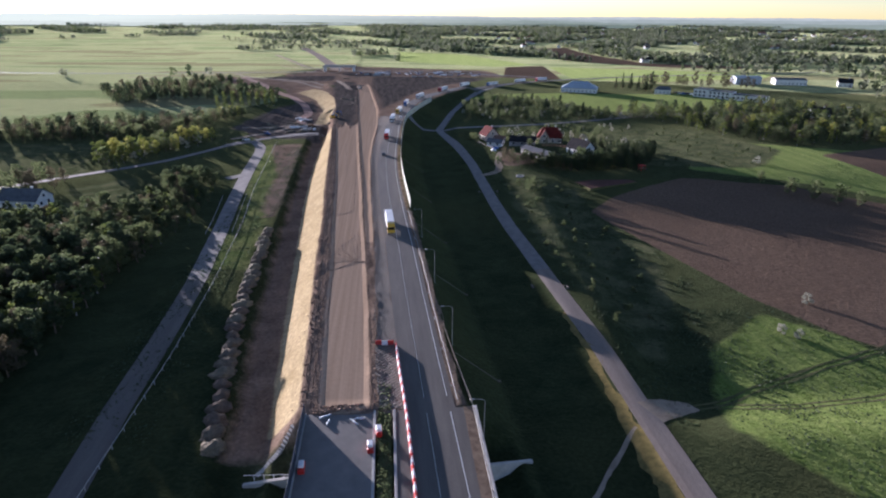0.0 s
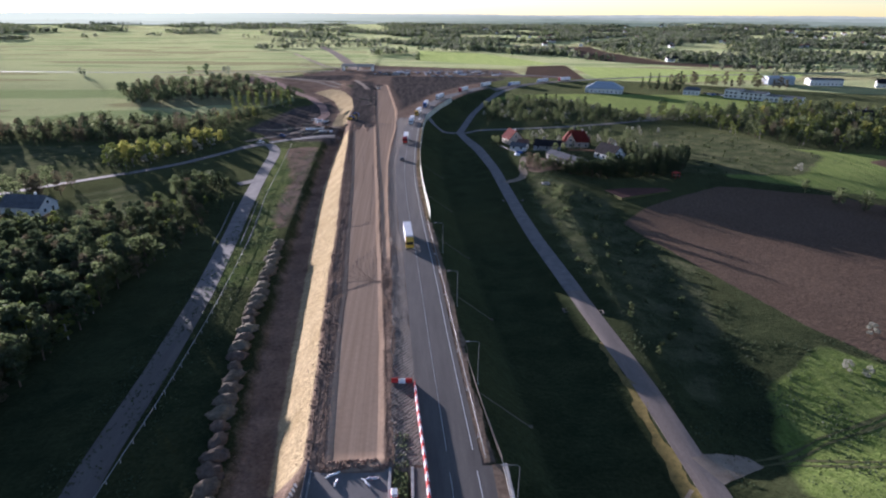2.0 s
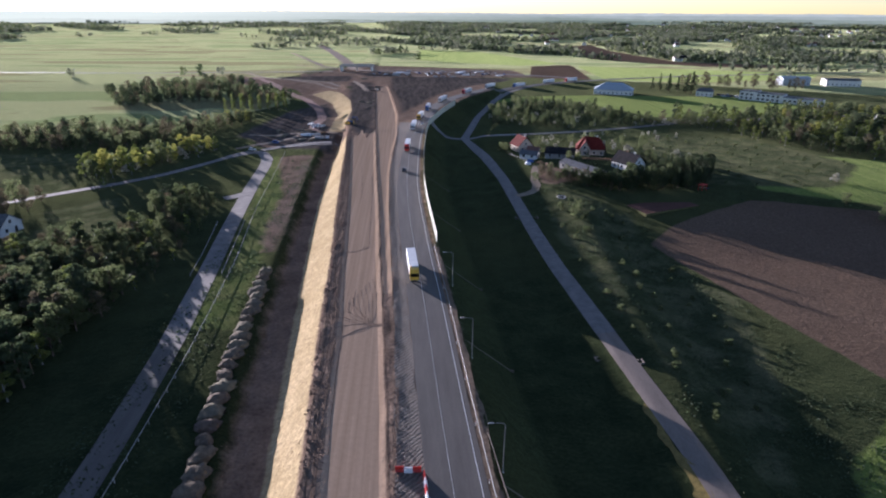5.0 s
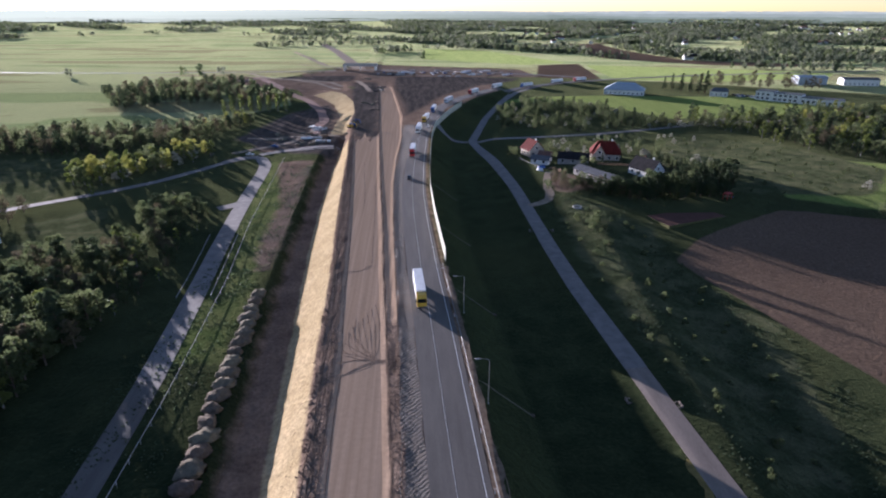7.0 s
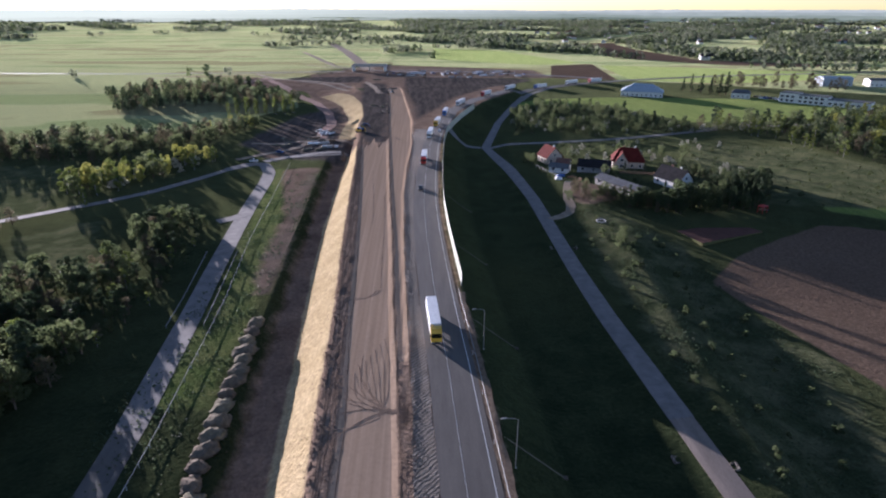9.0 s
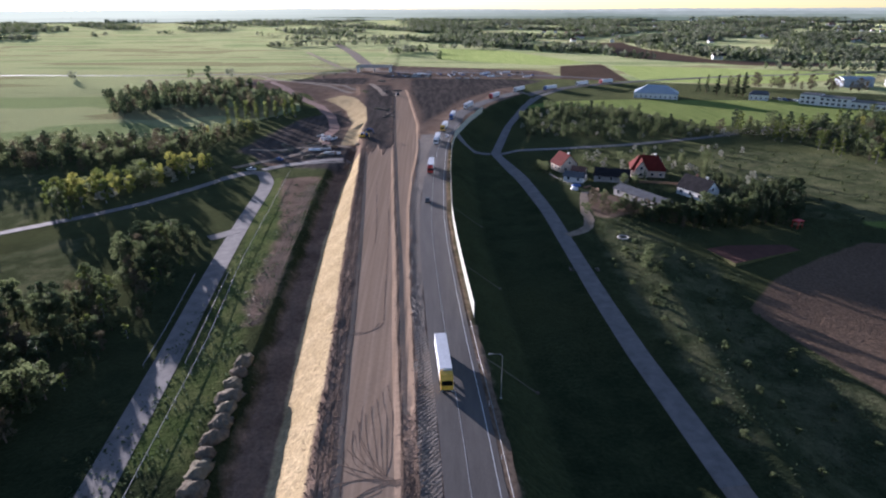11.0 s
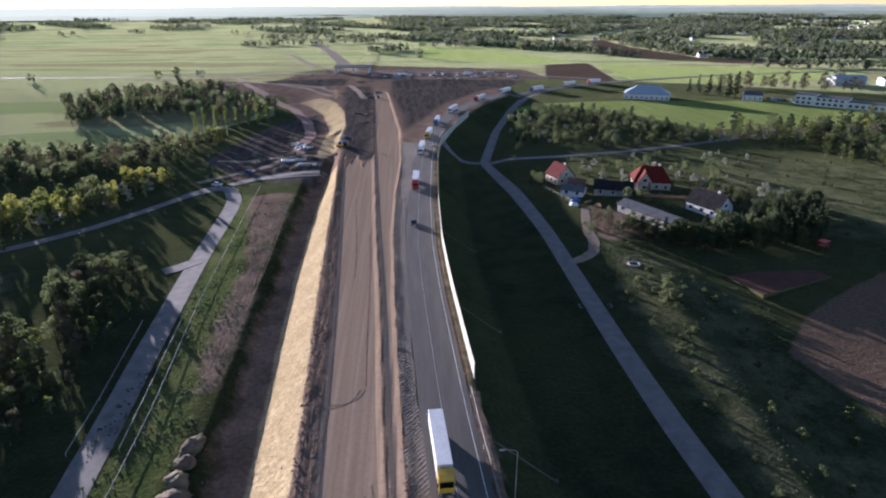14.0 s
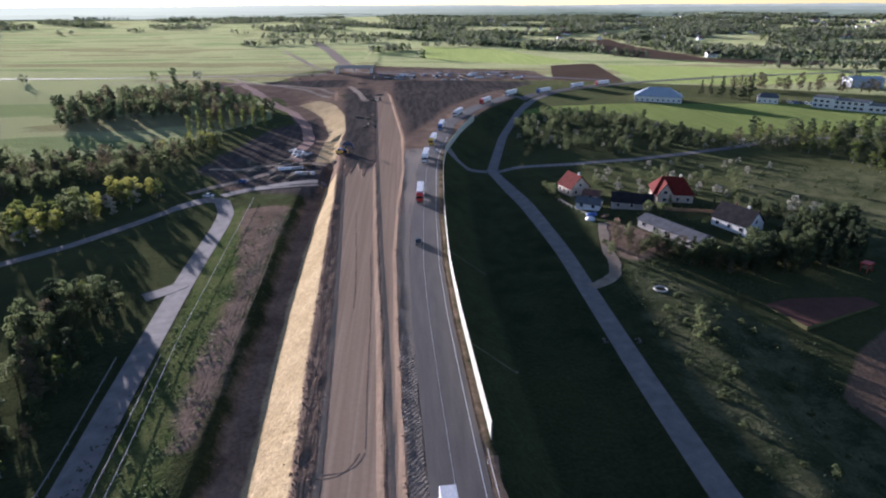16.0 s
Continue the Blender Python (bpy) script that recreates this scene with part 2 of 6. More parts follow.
    calm.node.use_clamp = True
    calm = math_node(nt, "ADD", calm, 0.03)
    grain = mix_node(nt, 1.0, col, ramp_node(nt, fine, 0.2, 0.8, (0.55, 0.55, 0.55, 1), (1.45, 1.45, 1.45, 1)), "MULTIPLY")
    grain = mix_node(nt, calm, mix_node(nt, 0.25, col, grain), grain)
    nt.links.new(grain, bs.inputs["Base Color"])
    # the fuzz of blades catches the low light
    nt.links.new(math_node(nt, "MULTIPLY", veg, math_node(nt, "MULTIPLY_ADD", open_land, 0.22, 0.2)), bs.inputs["Sheen Weight"])
    bs.inputs["Sheen Roughness"].default_value = 0.45
    nt.links.new(mix_node(nt, 0.6, mix_node(nt, 1.0, grain, (4.0, 4.0, 4.0), "MULTIPLY"), (0.53, 0.57, 0.27)), bs.inputs["Sheen Tint"])
    bs.inputs["Specular IOR Level"].default_value = 0.0
    bump_node(nt, bs, math_node(nt, "MULTIPLY", calm, math_node(nt, "ADD", fine, math_node(nt, "MULTIPLY", mid, 1.2))), 0.8, 0.5)
    return m


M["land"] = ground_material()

# ---- terrain: lines of the plan as functions of the distance y along the road ----
def line(*rows):
    ys, xs = zip(*rows)
    return lambda y: np.interp(y, ys, xs)


road_r = line((-300, 20), (40, 15.6), (68, 14.8), (95, 13.7), (128, 12.2), (178, 10.3), (205, 8.8), (230, 7.8), (259, 6.8), (289, 6.4), (333, 7.7), (394, 11), (427, 14.4), (465, 21), (508, 34), (560, 55), (605, 82))
mid_line = line((-300, 4), (94, -2), (129, -3.2), (165, -5), (207, -7.5), (250, -9.5), (303, -12.6), (362, -15.6), (455, -20.2), (595, -26.4), (800, -50), (1200, -110))
sand_r = line((-300, 4), (94, -1), (165, -2.8), (204, -4.2), (250, -6), (300, -7), (340, -6.5), (395, -4.5), (469, -5.5), (624, -16), (800, -38))
sand_l = line((-300, -3), (94, -12.1), (130, -14.4), (166, -16.1), (207, -18.8), (240, -20.6), (287, -23.8), (363, -29.6), (457, -36.6), (571, -47), (800, -78), (1200, -150))
bank_top = line((-300, -6), (92, -15.6), (119, -17.2), (165, -20.3), (207, -22.4), (242, -25), (287, -27.9), (350, -31.5), (457, -39), (571, -50), (800, -81))
bank_bot = line((-300, -12), (95, -21.9), (130, -24.8), (212, -31.4), (240, -33.6), (279, -36), (340, -38), (378, -38.5), (400, -40))
ditch_l = line((-300, -20), (95, -28.5), (130, -32.3), (212, -38), (240, -39.5), (293, -42.5), (347, -45), (380, -46))
left_road = line((-300, -40), (20, -50), (79, -52.2), (102, -53.6), (130, -54.2), (163, -55.8), (214, -60.8), (240, -63.8), (279, -67.6), (305, -69.8), (340, -72), (400, -76))
right_path = line((-300, 60), (20, 55), (71, 53.6), (121, 53), (150, 51.2), (186, 49.2), (207, 47.9), (236, 47.2), (275, 47.1), (308, 47), (361, 44.3), (415, 38.3), (493, 56), (572, 80), (624, 102), (700, 148))


def smooth(a, b, v):
    k = np.clip((v - a) / (b - a), 0, 1)
    return k * k * (3 - 2 * k)


def rolling(x, y):
    """Low rolling of open land, in metres."""
    return (np.sin(x * 0.013 + 1.3) * np.sin(y * 0.011 + 0.4) + 0.5 * np.sin(x * 0.031 + y * 0.017) + 0.25 * np.sin(x * 0.083 - y * 0.061))


def land(x, y):
    """Height of the natural land."""
    r = np.hypot(x, y)
    z = -5.6 + 0.9 * smooth(-34, -44, x) * smooth(-75, -50, x) + 0.35 * rolling(x, y) * smooth(60, 160, np.abs(x))
    z = z + smooth(420, 900, y) * 3.0
    far = np.clip((r - 1300) / 3400, 0, 1.05)
    z = z + 40 * far ** 1.25 + far * (5 * np.sin(x * 0.0016 + 0.5) * np.sin(y * 0.0021 + 1.0) + 4 * np.sin(x * 0.0043 + y * 0.003) + 2 * np.sin(x * 0.009 - y * 0.004))
    # the dip east of the side road
    z = z - 4.2 * smooth(0, 16, x - 53.5 - 0.1 * (y - 99)) * smooth(300, 215, y) * smooth(900, 300, x) * smooth(82, 104, y)
    # the low knoll on which the houses stand
    z = z + 2.2 * np.exp(-(((x - 105) / 45) ** 2 + ((y - 335) / 40) ** 2))
    return z


ramp_top = line((430, -40), (488, -39.5), (540, -45), (586, -56), (620, -74), (650, -92))
ramp_bot = line((430, -50), (499, -51), (560, -63), (591, -75), (620, -92), (650, -110))


def height(x, y):
    x, y = np.asarray(x, float), np.asarray(y, float)
    base = land(x, y)
    # embankment of the two carriageways
    top = 0.0 * x - 0.02
    rr = road_r(y) + 2.2
    bt, bb = bank_top(y), bank_bot(y)
    out_right = x - rr
    right = np.where(out_right < 0, top, np.maximum(-0.66 * out_right, -7.3 + 0 * x))
    back = smooth(26, 37, x - rr)
    right = np.where(out_right < 0, top, right * (1 - back) + base * back)
    low_left = -7.0 + 0.0 * x
    k = np.clip((bt - x) / np.maximum(bt - bb, 1), 0, 1)
    left = np.where(x > bt, top, low_left * k)
    d = ditch_l(y) - x
    rise = smooth(-0.5, 3.2, d)
    left = np.where(x < bb, low_left * (1 - rise) + base * rise, left)
    z = np.where(x > 0.5 * (rr + bt), right, left)
    # the deck spans an underpass
    gap = smooth(90.5, 84, y) * smooth(24, 34, y)
    inside = smooth(0, 1, (x - bb) / 4) * smooth(0, 1, (rr + 10 - x) / 4)
    z = z - gap * inside * np.maximum(z + 7.2, 0)
    # past the bend everything lies near the level of the road
    k2 = smooth(395, 470, y)
    wide = np.minimum(base, -2.5)
    site = np.where((x > bt - 2) & (x < sand_r(y) + 2), -0.5 + 0 * x, wide)
    fall = np.clip((ramp_top(y) - x) / (ramp_top(y) - ramp_bot(y)), 0, 1)
    cut = np.where(x < sand_r(y) + 2, -0.5 - 5.5 * fall, wide)
    hollow = smooth(70, 30, ramp_bot(y) - x)
    cut = np.where(x < ramp_bot(y), -6.0 * hollow + wide * (1 - hollow), cut)
    near = smooth(415, 432, y) * smooth(660, 590, y)
    site = site * (1 - near) + cut * near
    roadside = np.where((out_right < 0) & (x > sand_r(y)), top, site)
    slope = np.where(out_right >= 0, np.maximum(-0.5 * out_right, wide - 2.0 * smooth(700, 430, y)), roadside)
    kk = smooth(20, 45, out_right)
    slope = np.where(out_right >= 0, slope * (1 - kk) + base * kk, slope)
    deep = smooth(700, 620, y)
    slope = slope * deep + np.maximum(base, -2.6) * (1 - deep)
    z = z * (1 - k2) + slope * k2
    # the left side fills up to the crossing track
    fill = smooth(bb, bb - 4, x) * smooth(372, 388, y)
    z = np.where(y < 480, z * (1 - fill) + base * fill, z)
    return z

def steps(*stretches):
    out = []
    for a, b, d in stretches:
        out.extend(np.arange(a, b, d))
    return np.array(out + [stretches[-1][1]])


GX = steps((-4600, -1400, 80), (-1400, -400, 25), (-400, -130, 9), (-130, -75, 4), (-75, -42, 1.6), (-42, 30, 0.9), (30, 62, 1.6), (62, 150, 4), (150, 420, 9), (420, 1400, 25), (1400, 4600, 80))
GY = steps((-700, -40, 30), (-40, 60, 5), (60, 130, 1.8), (130, 320, 2.5), (320, 480, 3), (480, 700, 6), (700, 1400, 15), (1400, 4800, 60))
MX, MY = np.meshgrid(GX, GY)
rng = np.random.RandomState(4)
GZ = height(MX, MY)
near_dirt = (MX > ditch_l(MY) - 2) & (MX < sand_r(MY)) & (MY > 88) & (MY < 480)
GZ = GZ + np.where(near_dirt, rng.normal(0, 0.05, GZ.shape), 0.0) * np.where((MX > sand_l(MY)) & (MX < sand_r(MY)), 0.2, 1.0)

# berms and ruts left by the machines
wavy = np.stack([np.convolve(rng.uniform(0, 1, len(GY) + 4), np.ones(5) / 5, "valid") for _ in GX], 1)
wavy = np.clip(0.5 + 2.2 * (np.apply_along_axis(lambda row: np.convolve(row, np.ones(5) / 5, "same"), 1, wavy) - 0.5), 0, 1)
on_site = smooth(90, 94, MY) * smooth(400, 380, MY)
for edge, side, tall, wide in ((mid_line, 0.0, 0.24, 0.5), (sand_l, -0.6, 0.16, 0.6), (sand_l, -2.4, 0.2, 0.7), (sand_r, 0.3, 0.26, 0.6), (bank_top, 0.4, 0.3, 0.6)):
    GZ = GZ + on_site * tall * (0.35 + 0.9 * wavy) * np.exp(-((MX - edge(MY) - side) / wide) ** 2)
GZ = GZ + 0.5 * np.exp(-((MY - 91.8) / 1.0) ** 2) * (MX > sand_l(MY) - 1) * (MX < mid_line(MY)) * (0.5 + wavy)


def gz(x, y):
    """Height of the built ground sheet at a place."""
    x, y = np.asarray(x, float), np.asarray(y, float)
    i = np.clip(np.searchsorted(GX, x) - 1, 0, len(GX) - 2)
    j = np.clip(np.searchsorted(GY, y) - 1, 0, len(GY) - 2)
    u, v = (x - GX[i]) / (GX[i + 1] - GX[i]), (y - GY[j]) / (GY[j + 1] - GY[j])
    a, b, c, d = GZ[j, i], GZ[j, i + 1], GZ[j + 1, i + 1], GZ[j + 1, i]
    return np.where(u >= v, a + u * (b - a) + v * (c - b), a + v * (d - a) + u * (c - d))


def inside_by(poly, x, y):
    """Signed distance to a polygon's edge, positive inside."""
    p = np.array(poly, float)
    best, odd = np.full(x.shape, 1e9), np.zeros(x.shape, bool)
    for (ax, ay), (bx, by) in zip(p, np.roll(p, -1, 0)):
        dx, dy = bx - ax, by - ay
        t = np.clip(((x - ax) * dx + (y - ay) * dy) / (dx * dx + dy * dy), 0, 1)
        best = np.minimum(best, np.hypot(x - ax - t * dx, y - ay - t * dy))
        if dy:
            odd ^= ((ay > y) != (by > y)) & (x < ax + (y - ay) / dy * dx)
    return np.where(odd, best, -best)


def part(name, bm, mat, parent=None, label="", smooth_faces=False):
    """Links a bmesh as one mesh object, under a thing if one is given."""
    me = bpy.data.meshes.new(name)
    bm.to_mesh(me)
    bm.free()
    for mm in (mat if isinstance(mat, (list, tuple)) else [mat]):
        me.materials.append(mm)
    if smooth_faces:
        me.shade_smooth()
    ob = new(name, me)
    if parent is not None:
        ob.parent = parent
    if label:
        ob["label"] = label
    return ob


def mesh_from(name, verts, faces, mat, parent=None, smooth_faces=False):
    me = bpy.data.meshes.new(name)
    me.from_pydata([tuple(map(float, v)) for v in verts], [], faces)
    me.materials.append(mat)
    if smooth_faces:
        me.shade_smooth()
    ob = new(name, me)
    if parent is not None:
        ob.parent = parent
    return ob


def dist_line(pts, x, y):
    """Distance to a broken line."""
    best = np.full(np.shape(x), 1e9)
    for (ax, ay), (bx, by) in zip(pts, pts[1:]):
        dx, dy = bx - ax, by - ay
        t = np.clip(((x - ax) * dx + (y - ay) * dy) / (dx * dx + dy * dy), 0, 1)
        best = np.minimum(best, np.hypot(x - ax - t * dx, y - ay - t * dy))
    return best


def build_ground():
    nx, ny = len(GX), len(GY)
    verts = np.stack([MX, MY, GZ], -1).reshape(-1, 3)
    idx = np.arange(nx * ny).reshape(ny, nx)
    a, b, c, d = idx[:-1, :-1].ravel(), idx[:-1, 1:].ravel(), idx[1:, 1:].ravel(), idx[1:, :-1].ravel()
    tris = np.concatenate([np.stack([a, b, c], 1), np.stack([a, c, d], 1)])
    me = bpy.data.meshes.new("ground")
    me.vertices.add(len(verts))
    me.vertices.foreach_set("co", verts.ravel())
    me.loops.add(tris.size)
    me.loops.foreach_set("vertex_index", tris.ravel())
    me.polygons.add(len(tris))
    me.polygons.foreach_set("loop_start", np.arange(0, tris.size, 3))
    me.update(calc_edges=True)
    me.shade_smooth()
    me.materials.append(M["land"])
    x, y = MX, MY

    def any_of(polys):
        return np.max([inside_by(p, x, y) for p in polys], 0)

    zones = {
        "open_fields": any_of(OPEN_FIELDS),
        "meadow": any_of(MEADOWS),
        "sunlit_verge": any_of(SUNLIT_VERGES),
        "scrub": any_of(SCRUBS),
        "plough": any_of(PLOUGHS),
        "earth": np.maximum(any_of(EARTHS), np.minimum.reduce([x - ditch_l(y) + 0.5, road_r(y) + 1.2 - x, y - 88, 700 - y])),
        "dark_earth": any_of(DARK_EARTHS),
        "bank": np.minimum.reduce([bank_top(y) - 0.3 - x, x - bank_bot(y) + 0.8, y - 93, 392 - y]),
        "sand": np.maximum(np.minimum.reduce([x - sand_l(y), mid_line(y) - 0.5 - x, y - 91, (396 + 9 * np.sin(x * 0.9) + 5 * np.sin(x * 2.3) - y) * 0.25]), np.minimum.reduce([x - mid_line(y) - 0.3, sand_r(y) - x, y - 180, 640 - y])),
    }
    ramp = np.minimum.reduce([ramp_top(y) - x, x - ramp_bot(y), y - 428, 615 - y])
    zones["bank"] = np.maximum(zones["bank"], ramp)
    for name, field in zones.items():
        at = me.attributes.new(name, "FLOAT", "POINT")
        at.data.foreach_set("value", np.clip(field, -60, 60).astype(np.float32).ravel())
    return tagged(new("ground", me), "rolling farmland with grass, ploughed fields and bare earth", "ground", kind="structure")


def resample(pts, step=2.5):
    """Points of a smooth line through pts, evenly spaced."""
    p = np.array(pts, float)
    t = np.r_[0, np.cumsum(np.hypot(*np.diff(p[:, :2], axis=0).T))]
    n = max(int(t[-1] / step), 2)
    s = np.linspace(0, t[-1], n + 1)
    out = np.stack([np.interp(s, t, p[:, k]) for k in range(p.shape[1])], 1)
    for _ in range(3):
        out[1:-1] = 0.25 * out[:-2] + 0.5 * out[1:-1] + 0.25 * out[2:]
    return out


def ribbon(name, pts, width, mat, lift=0.06, across=4, step=2.0, rough_edge=0.0, flat=None, thick=0.25, parent=None):
    """A paved strip with thickness that follows the ground. width: metres, or one for each point."""
    w = np.full(len(pts), width) if np.isscalar(width) else np.array(width)
    p = resample(np.c_[np.array(pts, float), w], step)
    d = np.gradient(p[:, :2], axis=0)
    d /= np.linalg.norm(d, axis=1)[:, None]
    nrm = np.c_[d[:, 1], -d[:, 0]]
    r = np.random.RandomState(len(name))
    rows = []
    for k in range(across + 1):
        s = (k / across - 0.5) * p[:, 2]
        if k in (0, across) and rough_edge:
            s = s + np.convolve(r.normal(0, rough_edge, len(s) + 4), np.ones(5) / 5, "valid") * 2
        q = p[:, :2] + nrm * s[:, None]
        z = gz(q[:, 0], q[:, 1]) + lift if flat is None else np.full(len(q), flat)
        rows.append(np.c_[q, z])
    g = np.stack(rows, 1)
    low = g[:, [0, -1]] - (0, 0, thick)
    n, m = g.shape[:2]
    verts = np.r_[g.reshape(-1, 3), low.reshape(-1, 3)]
    faces = []
    for i in range(n - 1):
        for k in range(m - 1):
            faces.append((i * m + k, i * m + k + 1, (i + 1) * m + k + 1, (i + 1) * m + k))
        o = n * m
        faces.append((i * m, (i + 1) * m, o + (i + 1) * 2, o + i * 2))
        faces.append((i * m + m - 1, o + i * 2 + 1, o + (i + 1) * 2 + 1, (i + 1) * m + m - 1))
    return mesh_from(name, verts, faces, mat, parent, False)


# outlines of the land's zones
PLOUGHS = [[(89, 234), (104, 250), (124, 262), (152, 276), (196, 262), (246, 222), (205, 150), (140, 105), (122, 128), (112, 148), (103, 180)],
           [(254, 316), (330, 340), (330, 262), (258, 272)],
           [(177, 884), (238, 904), (212, 712), (144, 733)],
           [(227, 1373), (330, 1277), (300, 1010), (420, 880), (520, 850), (560, 900), (420, 960), (400, 1200), (420, 1400)]]
MEADOWS = [[(70, 88), (74, 104), (84, 122), (108, 140), (122, 126), (138, 100), (160, 60), (110, 50), (80, 70)],
           [(20, 990), (30, 1239), (143, 1175), (227, 920), (160, 890)],
           [(242, 890), (377, 842), (520, 774), (476, 720), (314, 681), (227, 715)],
           [(72, 566), (100, 590), (180, 600), (300, 590), (380, 560), (340, 510), (250, 484), (190, 480), (152, 558)],
           [(215, 360), (330, 300), (240, 240), (200, 270), (160, 290)]]
SUNLIT_VERGES = [[(-55, 172), (-43, 172), (-46, 222), (-51, 290), (-61, 330), (-68, 364), (-73, 362), (-68, 310), (-61, 258), (-57, 214)]]
SCRUBS = [[(64, 110), (86, 150), (98, 190), (86, 235), (92, 262), (66, 300), (56, 260), (56, 180)],
          [(120, 300), (200, 290), (240, 330), (215, 400), (160, 410), (130, 360)],
          [(-26, 70), (-15, 70), (-15.5, 92), (-24, 92)],
          [(-103, 240), (-128, 235), (-142, 270), (-121, 290)],
          [(-150, 300), (-162, 335), (-170, 371), (-300, 376), (-330, 250), (-190, 242)]]
DARK_EARTHS = [[(-14, 745), (55, 740), (128, 726), (66, 640), (27, 566), (8, 500), (-2, 470), (-4, 520), (-14, 640)],
               [(-60, 700), (-120, 700), (-150, 745), (-60, 760)],
               [(-40, 372), (-72, 384), (-106, 420), (-92, 520), (-66, 560), (-56, 500), (-53, 440), (-40, 412)],
               [(-32, 398), (-19, 398), (-24, 520), (-27, 610), (-34, 690), (-58, 690), (-47, 560), (-37, 450)]]
EARTHS = [[(-60, 900), (140, 825), (150, 733), (-40, 745), (-120, 770)],
          [(-84, 385), (-34, 385), (-34, 470), (-45, 600), (-80, 690), (-200, 760), (-190, 690), (-105, 640), (-78, 540), (-76, 480), (-100, 424)],
          [(-68, 361), (-51, 361), (-48, 310), (-46, 274), (-44, 240), (-43, 222), (-47, 222), (-50, 240), (-53, 287), (-61, 325)],
          [(-90, 640), (-10, 640), (-10, 770), (-130, 790)],
          [(64, 302), (70, 300), (82, 306), (80, 322), (70, 334), (64, 326)]]
OPEN_FIELDS = [[(-236, 429), (-140, 470), (-118, 520), (-98, 560), (-108, 605), (-150, 690), (-120, 790), (-190, 900), (-330, 1400), (-900, 1900), (-2000, 1500), (-1500, 500), (-500, 330)],
               [(150, 740), (330, 660), (560, 540), (1200, 500), (3000, 1200), (3500, 4700), (-3500, 4700), (-2000, 1500), (-380, 1400), (-330, 900), (-230, 780), (-150, 790), (-60, 905), (140, 830)]]
build_ground()

# ---- roads ----
YS = np.arange(91, 470, 6.0)
main = [(road_r(y) - 4.85, y) for y in YS] + [(22, 500), (42, 552), (72, 602), (105, 645), (155, 680), (230, 716), (340, 752), (600, 800)]
tagged(ribbon("road", main, 9.7, M["asphalt"], 0.1, 6, 2.0), "worn grey asphalt carriageway on an embankment", "road", kind="structure")

M["pink_dirt"] = surface("pink_earth", (0.3, 0.19, 0.15), (0.4, 0.265, 0.21), 0.3, 4, 1.0, 0.02, 0.5, 0.08)
gravel = [((sand_r(y) + road_r(y) - 9.7) / 2, y) for y in np.arange(92, 440, 6.0)]
gravel_w = [max(road_r(y) - 9.7 - sand_r(y), 0.8) for y in np.arange(92, 440, 6.0)]
tagged(ribbon("verge", gravel, gravel_w, M["milled"], 0.06, 4, 2.0, 0.25), "strip of milled gravelly shoulder beside the carriageway", "verge", kind="structure")
left = [(left_road(y), y) for y in np.arange(165.8, 345, 8.0)] + [(-74, 356), (-80, 372), (-88, 374), (-96, 362)]
tagged(ribbon("road", left, 6.0, M["path"], 0.07, 4), "narrow pale side road along the wood", "road", kind="structure")
tagged(ribbon("road", [(-84, 374), (-96, 362), (-103, 348), (-117, 325), (-131, 310), (-190, 262), (-300, 200)], 4.2, M["path"], 0.09, 3), "pale lane branching through the trees", "road", kind="structure")
tagged(ribbon("track", [(-82, 378), (-72, 387), (-62, 391), (-50, 394), (-40, 395)], 5.0, M["path"], 0.12, 3), "pale temporary track crossing the works", "track", kind="structure")
tagged(ribbon("track", [(-68.6, 293), (-72.5, 288), (-77, 285)], 5.2, M["path"], 0.11, 3), "short pale turning spur", "track", kind="structure")
M["old_road"] = surface("worn_road", (0.17, 0.142, 0.122), (0.27, 0.225, 0.19), 0.25, 7, 0.9, 0.2, 0.35, 0.03, stretch=(1, 0.15, 1))
tagged(ribbon("road", [(left_road(y), y) for y in np.r_[np.arange(-300, 160, 6.0), 166]], 5.8, M["asphalt"], 0.055, 4), "older dark side road along the wood", "road", kind="structure")
tagged(ribbon("road", [(right_path(y), y) for y in np.r_[np.arange(-300, 160, 6.0), 166.5]], 5.0, M["old_road"], 0.055, 4), "older worn service road below the embankment", "road", kind="structure")
# golden tone carries the low sun on this dry verge in the colour
M["sunlit_dry_grass"] = surface("sunlit_dry_grass", (0.13, 0.11, 0.04), (0.25, 0.19, 0.07), 0.7, 4, 0.95, 0.05, 0.8, 0.15)
tagged(ribbon("verge", [(right_path(y) - 2.5 - w / 2, y) for y, w in ((62, 3.2), (80, 3.6), (100, 3.0), (120, 1.8), (138, 0.8))], [3.2, 3.6, 3.0, 1.8, 0.8], M["sunlit_dry_grass"], 0.05, 4, 1.0, 0.5), "dry verge grass painted sunlit gold beside the service road", "verge", kind="structure")
tagged(ribbon("track", [(50, 90), (48, 88), (43.7, 83), (38.1, 76.3), (35.3, 72.6), (33, 69)], 0.8, M["dirt_path"], 0.07, 2, 1.0, 0.15), "narrow trodden footpath down the slope", "track", kind="structure")
M["verge_dirt"] = surface("rusty_verge", (0.12, 0.085, 0.06), (0.23, 0.17, 0.12), 0.8, 5, 0.95, 0.1, 0.8, 0.12)
tagged(ribbon("verge", [(road_r(y) + 1.1, y) for y in np.arange(92, 216, 5.0)], 2.0, M["verge_dirt"], 0.075, 3, 1.2, 0.25), "rusty brown earth verge beside the carriageway", "verge", kind="structure")
right = [(right_path(y), y) for y in np.arange(166.5, 410, 8.0)] + [(38.3, 415), (44, 440), (56, 493), (80, 572), (102, 624), (140, 672)]
